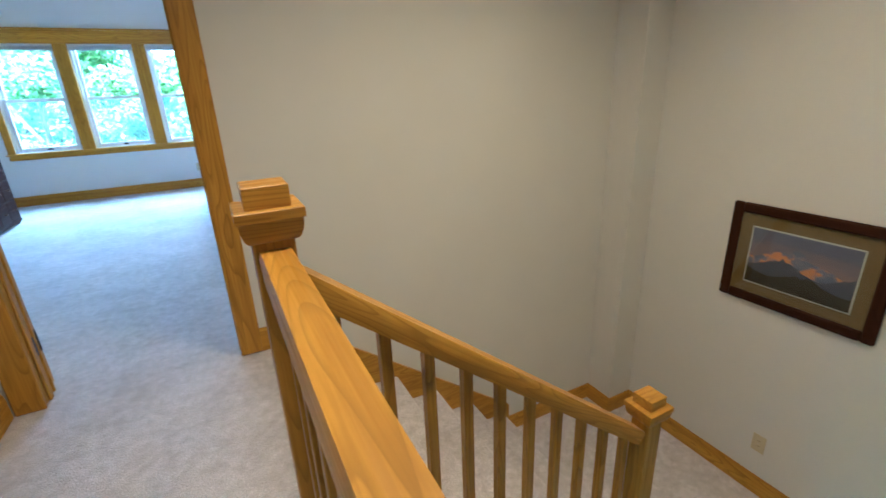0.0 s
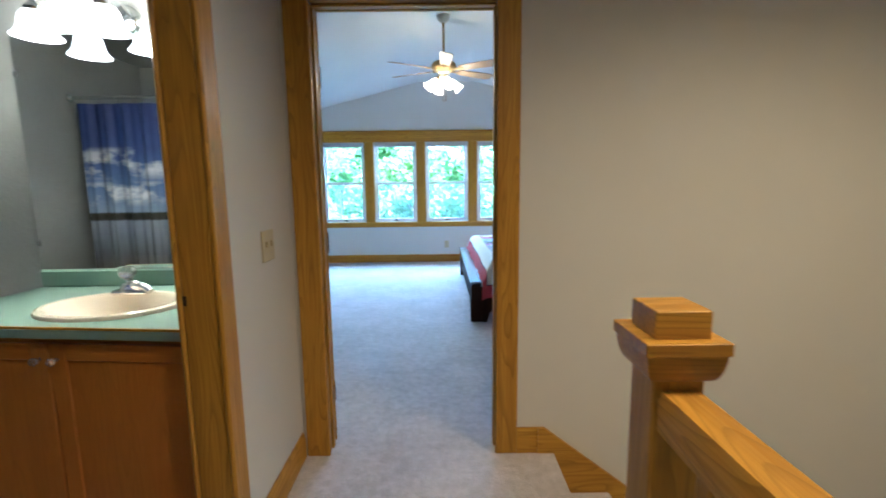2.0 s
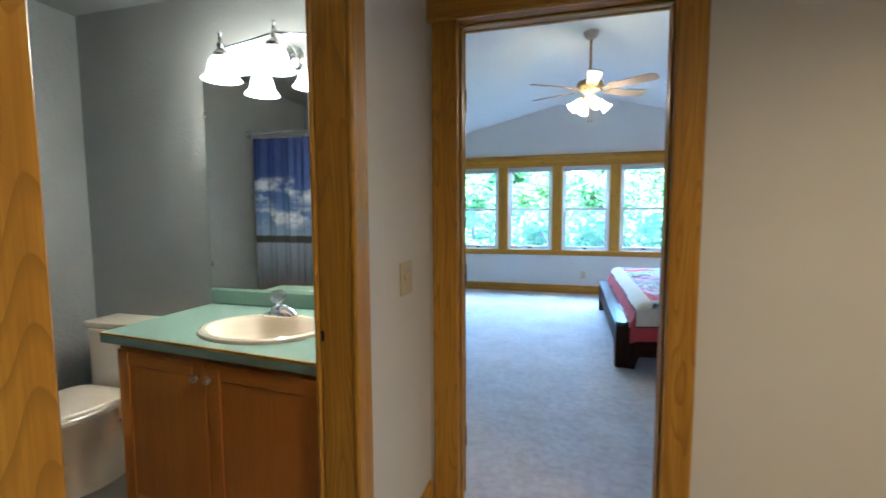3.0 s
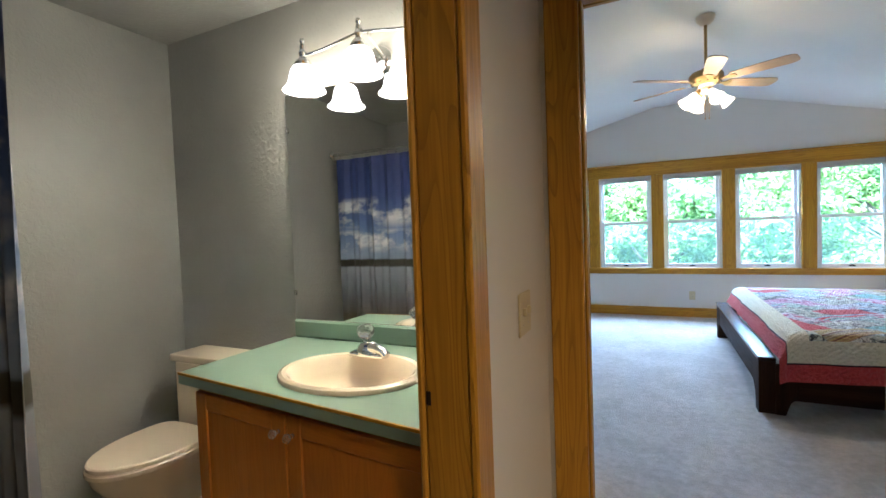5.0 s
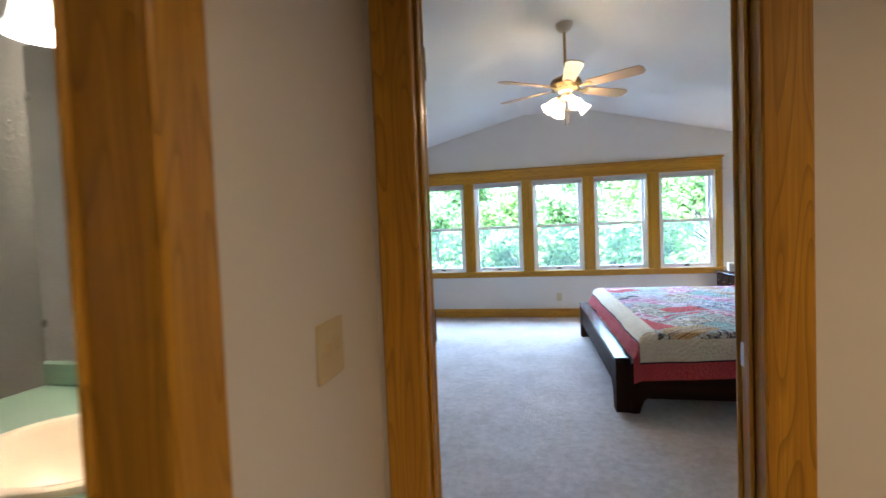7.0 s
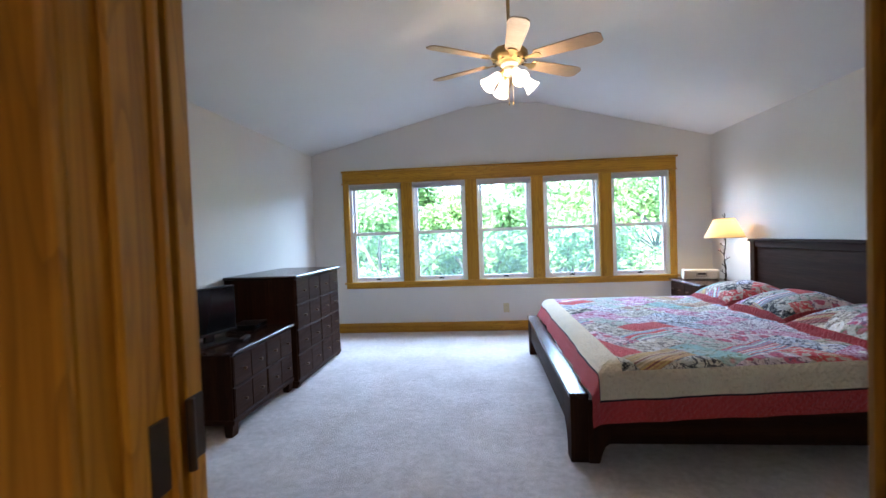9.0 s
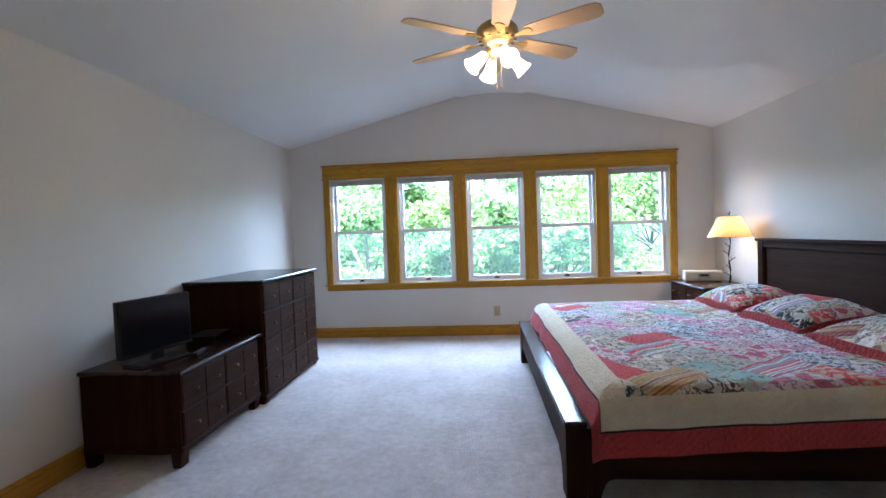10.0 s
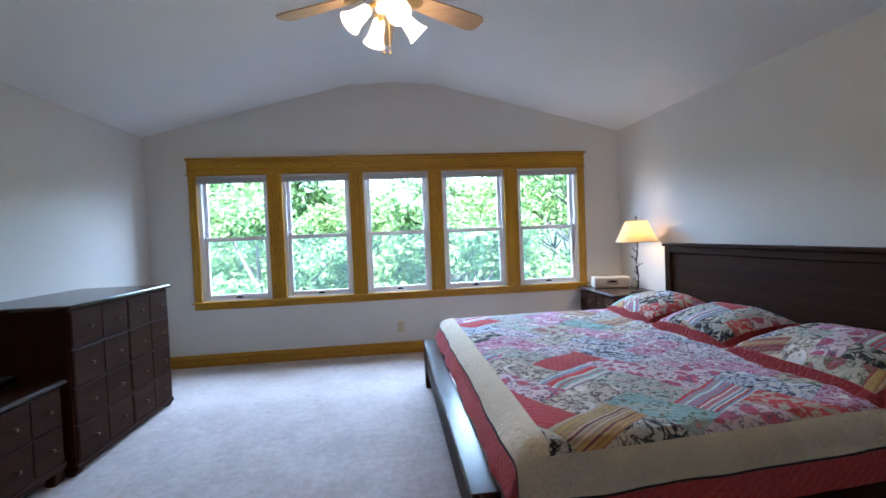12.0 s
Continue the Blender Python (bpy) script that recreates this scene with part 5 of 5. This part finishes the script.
def cloth(name, kind, cols, scale=1.0):
    """Printed cottons: floral, stripe, plain or sprig."""
    m = mat(name, cols[0], 0.88)
    t, b = nodes_of(m)
    uv = coords(t, (1, 1, 1), "UV")
    if kind == "stripe":
        w_ = node(t, "ShaderNodeTexWave", Scale=scale, Distortion=0.3)
        w_.bands_direction = "Y"
        t.links.new(uv, w_.inputs["Vector"])
        sp_ = t.nodes.new("ShaderNodeSeparateXYZ")
        t.links.new(uv, sp_.inputs[0])
        wn_ = node(t, "ShaderNodeTexWhiteNoise")
        wn_.noise_dimensions = "1D"
        fl = t.nodes.new("ShaderNodeMath")
        fl.operation = "MULTIPLY"
        fl.inputs[1].default_value = 105.0
        f2 = t.nodes.new("ShaderNodeMath")
        f2.operation = "FLOOR"
        t.links.new(sp_.outputs[1], fl.inputs[0])
        t.links.new(fl.outputs[0], f2.inputs[0])
        t.links.new(f2.outputs[0], wn_.inputs["W"])
        n_ = len(cols)
        r_ = ramp(t, wn_.outputs["Value"], [(k / n_, c_) for k, c_ in enumerate(cols)])
        r_.node.color_ramp.interpolation = "CONSTANT"
        col = r_
    elif kind == "floral":
        v1 = node(t, "ShaderNodeTexVoronoi", Scale=15 * scale)
        nz = node(t, "ShaderNodeTexNoise", Scale=15 * scale, Detail=3.0)
        t.links.new(uv, nz.inputs["Vector"])
        wv_ = mix(t, 0.06, uv, nz.outputs["Color"])
        t.links.new(wv_, v1.inputs["Vector"])
        petals = ramp(t, v1.outputs["Distance"], ((0.0, cols[2]), (0.22, cols[1]), (0.42, cols[1]), (0.46, cols[0])))
        sprig = ramp(t, noise_tex(t, uv, 34 * scale, 4.0, 0.6, 1.2), ((0.54, (0, 0, 0)), (0.58, (1, 1, 1))))
        col = mix(t, sprig, petals, cols[3])
    elif kind == "sprig":
        sprig = ramp(t, noise_tex(t, uv, 26 * scale, 5.0, 0.65, 1.6), ((0.50, (0, 0, 0)), (0.54, (1, 1, 1))))
        dots = ramp(t, noise_tex(t, uv, 12 * scale, 2.0, 0.5, 0.8), ((0.60, (0, 0, 0)), (0.63, (1, 1, 1))))
        col = mix(t, dots, mix(t, sprig, cols[0], cols[1]), cols[2])
    else:
        col = ramp(t, noise_tex(t, uv, 9.0, 3.0), ((0.3, tuple(c_ * 0.93 for c_ in cols[0])), (0.7, cols[0])))
    lo_, hi_ = (0.98, 1.06) if kind == "plain" else (0.92, 1.26)
    wash = ramp(t, noise_tex(t, uv, 7.0, 3.0), ((0.3, (lo_,) * 3), (0.7, (hi_,) * 3)))
    t.links.new(mix(t, 1.0, col, wash, "MULTIPLY"), b.inputs["Base Color"])
    b.inputs["Sheen Weight"].default_value = 0.15
    q1 = node(t, "ShaderNodeTexWave", Scale=11.0, Distortion=4.0)
    t.links.new(coords(t, (1, 1, 1), "UV", (0, 0, 0.9)), q1.inputs["Vector"])
    hq = mix(t, 0.88, q1.outputs["Color"], noise_tex(t, uv, 48.0, 4.0, 0.6))
    bump(t, b, hq, 1.0, 0.030)
    return m


WH, RD, PK, BL, TL, BG, BK, GR, PU, YL = (0.82, 0.79, 0.76), (0.62, 0.045, 0.055), (0.60, 0.22, 0.28), (0.24, 0.36, 0.54), (0.30, 0.50, 0.50), (0.46, 0.38, 0.28), (0.012, 0.012, 0.018), (0.14, 0.19, 0.10), (0.36, 0.27, 0.40), (0.55, 0.36, 0.12)
FABRIC = [
    cloth("cotton_pink_floral", "floral", ((0.78, 0.64, 0.68), (0.56, 0.10, 0.19), RD, (0.20, 0.10, 0.17))),
    cloth("cotton_blue_sprig", "sprig", ((0.66, 0.71, 0.80), (0.02, 0.025, 0.07), WH)),
    cloth("cotton_plain_red", "plain", (RD,)),
    cloth("cotton_warm_stripe", "stripe", ((0.20, 0.05, 0.04), YL, BG, (0.45, 0.22, 0.09), (0.62, 0.48, 0.30), (0.34, 0.08, 0.07), (0.42, 0.30, 0.16)), 9.0),
    cloth("cotton_black_bloom", "sprig", (BK, (0.62, 0.58, 0.48), (0.45, 0.45, 0.40)), 0.6),
    cloth("cotton_teal_floral", "floral", (TL, (0.42, 0.52, 0.48), RD, GR), 0.6),
    cloth("cotton_beige_sprig", "sprig", ((0.68, 0.62, 0.54), (0.15, 0.11, 0.09), WH)),
    cloth("cotton_lilac_print", "sprig", ((0.66, 0.46, 0.60), (0.42, 0.05, 0.15), WH), 1.1),
    cloth("cotton_cool_stripe", "stripe", (BL, WH, PK, TL, PU, RD, WH), 9.0),
    cloth("cotton_cream_floral", "floral", ((0.60, 0.55, 0.45), (0.40, 0.10, 0.10), PK, GR), 0.8),
    cloth("cotton_red_bloom", "sprig", (RD, (0.62, 0.52, 0.42), (0.50, 0.10, 0.08)), 0.5),
    cloth("cotton_grey_green", "floral", ((0.52, 0.57, 0.52), (0.62, 0.52, 0.50), (0.48, 0.08, 0.12), (0.08, 0.10, 0.08)), 1.2),
    cloth("cotton_pale_toile", "sprig", ((0.80, 0.76, 0.79), (0.20, 0.11, 0.20), (0.60, 0.32, 0.42)), 1.2),
]


def grid_mesh(x0, x1, y0, y1, nx, ny, lay, drop_=0.0):
    bm = bmesh.new()
    uv = bm.loops.layers.uv.new("cloth")
    g = [[(x0 + (x1 - x0) * i / nx, y0 + (y1 - y0) * j / ny) for i in range(nx + 1)] for j in range(ny + 1)]
    v = [[bm.verts.new((*p, 0)) for p in r] for r in g]
    for j in range(ny):
        for i in range(nx):
            f = bm.faces.new((v[j][i], v[j][i + 1], v[j + 1][i + 1], v[j + 1][i]))
            for lp in f.loops:
                lp[uv].uv = (lp.vert.co.x, lp.vert.co.y)
    for vt in bm.verts:
        vt.co = lay(vt.co.x, vt.co.y, drop_)
    return bm


def thick(bm, t_):
    bmesh.ops.solidify(bm, geom=bm.faces[:], thickness=t_)
    return bm


qt = thing("patchwork_quilt", (1.5, 5.9, 0.5), "patchwork quilt bordered in cream and red, spread over the bed", "quilt")
RW, CW = 0.112, 0.140
part("backing", thick(grid_mesh(P0Q + 0.004, P1Q, Q0Q + 0.004, Q1Q - 0.004, 60, 90, on_bed, -0.004), 0.006), CREAM, qt)
QRED = cloth("quilted_red_border", "plain", ((0.56, 0.045, 0.05),))
QCRM = cloth("quilted_cream_border", "plain", ((0.86, 0.755, 0.58),))
QBLK = mat("black_piping", BK, 0.8)


def border(name, out, wide, material, label):
    """Strips at the foot and both long sides, that far in from the edge."""
    for x0, x1, y0, y1, nx, ny in ((P0Q + out, P1Q, Q0Q + out, Q0Q + out + wide, 60, 6), (P0Q + out, P1Q, Q1Q - out - wide, Q1Q - out, 60, 6), (P0Q + out, P0Q + out + wide, Q0Q + out + wide, Q1Q - out - wide, 6, 80)):
        part(name, grid_mesh(x0, x1, y0, y1, nx, ny, on_bed, 0.004), material, qt, label)


border("red_border", 0.0, RW, QRED, "quilted red border")
border("piping", RW, 0.010, QBLK, "thin black piping")
border("cream_border", RW + 0.010, CW, QCRM, "quilted cream border")
IN = RW + 0.010 + CW
CHOICE = (0, 0, 1, 1, 1, 3, 4, 5, 6, 6, 6, 7, 7, 7, 8, 9, 9, 11, 11, 12, 12)
random.seed(7)
last = -1
KNOWN = {("H", 0, 0): 3, ("V", 0, 1): 2, ("V", -1, 0): 4, ("H", 1, 1): 6, ("V", 2, -1): 5, ("H", 3, 3): 2, ("H", 5, 9): 2, ("H", 3, -1): 8, ("V", 4, -3): 10, ("H", 2, 2): 8, ("V", 1, 2): 0, ("V", 3, 0): 11, ("V", 4, 1): 0}
for poly, turn, cell in patch_polys(P0Q + IN, P1Q - 0.02, Q0Q + IN, Q1Q - IN, 0.19, radians(31), 0.775, 4.635):
    k = KNOWN.get(cell, random.choice([c_ for c_ in CHOICE if c_ != last]))
    last = k
    part("patch", patch_mesh(poly, 0.05, on_bed, turn), FABRIC[k], qt)


def pillow(xc, yc, w_, d_, tilt, seed):
    o = thing("pillow_sham", (xc, yc, QZ), "plump pillow in a patchwork sham with a red flange", "pillow", "pillows at the headboard")
    c_, s_ = math.cos(tilt), math.sin(tilt)

    def lay(a, b_, lift=0.0):
        u, v = min(1, abs(a) / (d_ / 2)), min(1, abs(b_) / (w_ / 2))
        h = 0.118 * ((1 - u ** 2.4) * (1 - v ** 2.6)) ** 0.62 if u < 1 and v < 1 else 0.0
        h += 0.008 * noise.noise((a * 6 + seed, b_ * 6, 0)) * (h > 0.02)
        z = h + lift
        return Vector((xc + a * c_ - z * s_ * 0.5, yc + b_, QZ + 0.056 + a * s_ + z * c_))

    fl_ = 0.058
    cu = grid_mesh(-d_ / 2, d_ / 2, -w_ / 2, w_ / 2, 20, 24, lay, -0.003)
    under_ = grid_mesh(-d_ / 2, d_ / 2, -w_ / 2, w_ / 2, 8, 8, lambda a, b_, l_: Vector((xc + a * c_, yc + b_, QZ + 0.052 + a * s_ - 0.040 * max(0.0, (1 - (2 * a / d_) ** 2) * (1 - (2 * b_ / w_) ** 2)) ** 0.5)))
    me_ = bpy.data.meshes.new("tmp")
    under_.to_mesh(me_)
    under_.free()
    cu.from_mesh(me_)
    bpy.data.meshes.remove(me_)
    part("cushion", cu, QCRM, o)
    for x0, x1, y0, y1 in ((-d_ / 2 - fl_, -d_ / 2 + 0.02, -w_ / 2 - fl_, w_ / 2 + fl_), (d_ / 2 - 0.02, d_ / 2 + fl_ * 0.5, -w_ / 2 - fl_, w_ / 2 + fl_), (-d_ / 2 + 0.02, d_ / 2 - 0.02, -w_ / 2 - fl_, -w_ / 2 + 0.02), (-d_ / 2 + 0.02, d_ / 2 - 0.02, w_ / 2 - 0.02, w_ / 2 + fl_)):
        def edge(a, b_, lift=0.0):
            p = lay(max(-d_ / 2, min(d_ / 2, a)), max(-w_ / 2, min(w_ / 2, b_)), lift)
            over = max(0, abs(a) - d_ / 2) + max(0, abs(b_) - w_ / 2)
            p.x += (a - max(-d_ / 2, min(d_ / 2, a)))
            p.y += (b_ - max(-w_ / 2, min(w_ / 2, b_)))
            p.z -= over * 0.75 - 0.006 * noise.noise((a * 9, b_ * 9, seed))
            return p
        part("flange", thick(grid_mesh(x0, x1, y0, y1, max(3, int((x1 - x0) / 0.03)), max(3, int((y1 - y0) / 0.03)), edge, 0.004), 0.006), QRED, o, "red flange")
    random.seed(seed)
    for poly, turn, cell in patch_polys(-d_ / 2 + 0.022, d_ / 2 - 0.022, -w_ / 2 + 0.022, w_ / 2 - 0.022, 0.125, radians(30 + 25 * seed), 0.03, 0.02):
        part("patch", patch_mesh(poly, 0.04, lay, turn, 0.004), FABRIC[random.choice((0, 1, 2, 3, 4, 4, 5, 6, 6, 7, 8, 9, 10, 11))], o)


pillow(2.270, 6.66, 0.66, 0.54, radians(9), 1)
pillow(2.270, 5.945, 0.68, 0.54, radians(9), 2)
pillow(2.265, 5.16, 0.78, 0.56, radians(9), 3)

fv = thing("floor_register", (-1.25, 8.09, 0), "slim tan metal floor register in the carpet by the wall", "floor vent")
part("frame", boxed((-1.38, 8.072, 0.0), (-1.12, 8.112, 0.004), 0.0015), MATTRESS, fv)
for k in range(10):
    part("louvre", boxed((-1.368 + k * 0.0245, 8.080, 0.0036), (-1.354 + k * 0.0245, 8.104, 0.0052), 0.0008), IRON, fv)

# ---- outside ----
GROUND = painted("lawn_ground", (0.06, 0.10, 0.03), 0.5, 0.5, 30.0, 0.95)
g = bmesh.new()
R = 900.0
gv = [g.verts.new(p) for p in ((-R, -R, -2.95), (R, -R, -2.95), (R, R, -2.95), (-R, R, -2.95))]
g.faces.new(gv)
structure("ground", g, GROUND, "rough green ground outside below the windows", "ground")
BARK = painted("grey_bark", (0.11, 0.097, 0.083), 0.5, 0.8, 25.0, 0.9)


def leaf_material(name, lo, hi):
    m = mat(name, hi, 0.5)
    t, b = nodes_of(m)
    geo = t.nodes.new("ShaderNodeNewGeometry")
    col = ramp(t, geo.outputs["Random Per Island"], ((0.0, lo), (1.0, hi)))
    df, tl_, ms_ = t.nodes.new("ShaderNodeBsdfDiffuse"), t.nodes.new("ShaderNodeBsdfTranslucent"), t.nodes.new("ShaderNodeMixShader")
    gls, ms2 = t.nodes.new("ShaderNodeBsdfGlossy"), t.nodes.new("ShaderNodeMixShader")
    gls.inputs["Roughness"].default_value = 0.45
    ms_.inputs[0].default_value, ms2.inputs[0].default_value = 0.52, 0.04
    for q in (df, tl_):
        t.links.new(col, q.inputs["Color"])
    t.links.new(df.outputs[0], ms_.inputs[1])
    t.links.new(tl_.outputs[0], ms_.inputs[2])
    t.links.new(ms_.outputs[0], ms2.inputs[1])
    t.links.new(gls.outputs[0], ms2.inputs[2])
    t.links.new(ms2.outputs[0], t.nodes["Material Output"].inputs["Surface"])
    return m


LEAF = [leaf_material("maple_leaves", (0.12, 0.22, 0.075), (0.23, 0.36, 0.115)), leaf_material("linden_leaves", (0.10, 0.20, 0.075), (0.20, 0.34, 0.13))]


def leaf_cloud(rng, centres, radii, count, size):
    """Vertices and faces of many kite-shaped, slightly folded leaves."""
    pick = rng.integers(0, len(centres), count)
    d = rng.normal(size=(count, 3))
    d /= np.linalg.norm(d, axis=1)[:, None]
    pos = centres[pick] + d * (radii[pick] * rng.random(count) ** 0.45)[:, None] * np.array((1, 1, 0.7))
    n = d * 0.6 + rng.normal(size=(count, 3)) * 0.5 + np.array((0, -0.25, 0.7))
    n /= np.linalg.norm(n, axis=1)[:, None]
    a = np.cross(n, rng.normal(size=(count, 3)))
    a /= np.linalg.norm(a, axis=1)[:, None]
    c = np.cross(n, a)
    s = (size * (0.6 + 0.8 * rng.random(count)))[:, None]
    vs = np.stack((pos - a * s * 0.55, pos + c * s * 0.36 + n * s * 0.10, pos + a * s * 0.6 - n * s * 0.08, pos - c * s * 0.36 + n * s * 0.10), 1).reshape(-1, 3)
    k = np.arange(count)[:, None] * 4
    fs = np.concatenate((k + np.array((0, 1, 2)), k + np.array((0, 2, 3))), 0)
    return vs, fs


def tree(x, y, top, spread, count, size, seed, bush=False):
    rng = np.random.default_rng(seed)
    z0 = -2.95
    o = thing("tree", (x, y, z0), "leafy green broadleaf tree outside the bedroom windows", "tree", "trees behind the house")
    h = top - z0
    pts = [(x + 0.12 * math.sin(k * 1.1 + seed), y + 0.10 * math.cos(k * 1.4 + seed), z0 + h * 0.8 * k / 6) for k in range(7)]
    part("trunk", tube(bmesh.new(), pts, [0.16 - 0.02 * k for k in range(7)], 9), BARK, o)
    cs, rs = [], []
    lm = bmesh.new()
    for k in range(18):
        f = 0.25 + 0.7 * rng.random()
        a = rng.random() * 6.283
        r = spread * (0.45 + 0.6 * rng.random()) * (1.15 - 0.6 * abs(f - 0.55))
        p0 = Vector(pts[min(6, int(f * 6))])
        p1 = Vector((x + r * math.cos(a), y + r * math.sin(a), z0 + h * (f + 0.12)))
        md = p0.lerp(p1, 0.5) + Vector((0, 0, -0.12))
        tube(lm, [p0, md, p1], [0.05, 0.035, 0.012], 6)
        cs += [p1, p0.lerp(p1, 0.62) + Vector((0, 0, 0.2))]
        rs += [0.35 + 0.45 * rng.random(), 0.3 + 0.3 * rng.random()]
    part("limbs", lm, BARK, o)
    vs, fs = leaf_cloud(rng, np.array([tuple(c) for c in cs]), np.array(rs) * spread / 1.9, count, size)
    me = bpy.data.meshes.new("crown")
    me.from_pydata((vs - np.array((x, y, z0))).tolist(), [], fs.tolist())
    me.materials.append(LEAF[seed % 2])
    cr = new("crown", me)
    cr.parent = o


for s, (x, y, top, spread) in enumerate(((-5.2, 13.5, 3.6, 2.2), (-2.6, 12.6, 1.9, 1.9), (-0.4, 14.0, 1.5, 1.8), (1.5, 12.8, 1.8, 1.7), (4.6, 12.6, 3.6, 2.0), (5.9, 13.4, 4.2, 2.2), (-8.0, 15.5, 4.6, 2.4), (8.6, 15.0, 4.6, 2.4))):
    tree(x, y, top, spread, 12500, 0.10, 20 + s)
for s, (x, y, top, spread) in enumerate(((-9.5, 20, 5.5, 3.2), (-5.0, 19, 4.8, 3.0), (-1.5, 21, 4.0, 2.6), (2.8, 20, 5.0, 2.8), (7.0, 19.5, 5.8, 3.2), (12.0, 21, 6.0, 3.4), (-14.0, 24, 7.0, 3.6), (16.0, 26, 7.0, 3.6))):
    tree(x, y, top - 1.2, spread, 9000, 0.17, 60 + s)
for s, (x, top) in enumerate(((-22, 7.5), (-17, 7.0), (-12, 6.4), (-7.5, 6.8), (-3.2, 5.2), (0.8, 4.9), (4.8, 6.4), (9.5, 7.0), (14.5, 7.6), (20, 7.8))):
    tree(x, 27 + (s * 7) % 4, top - 2.2, 3.8, 8000, 0.24, 90 + s)
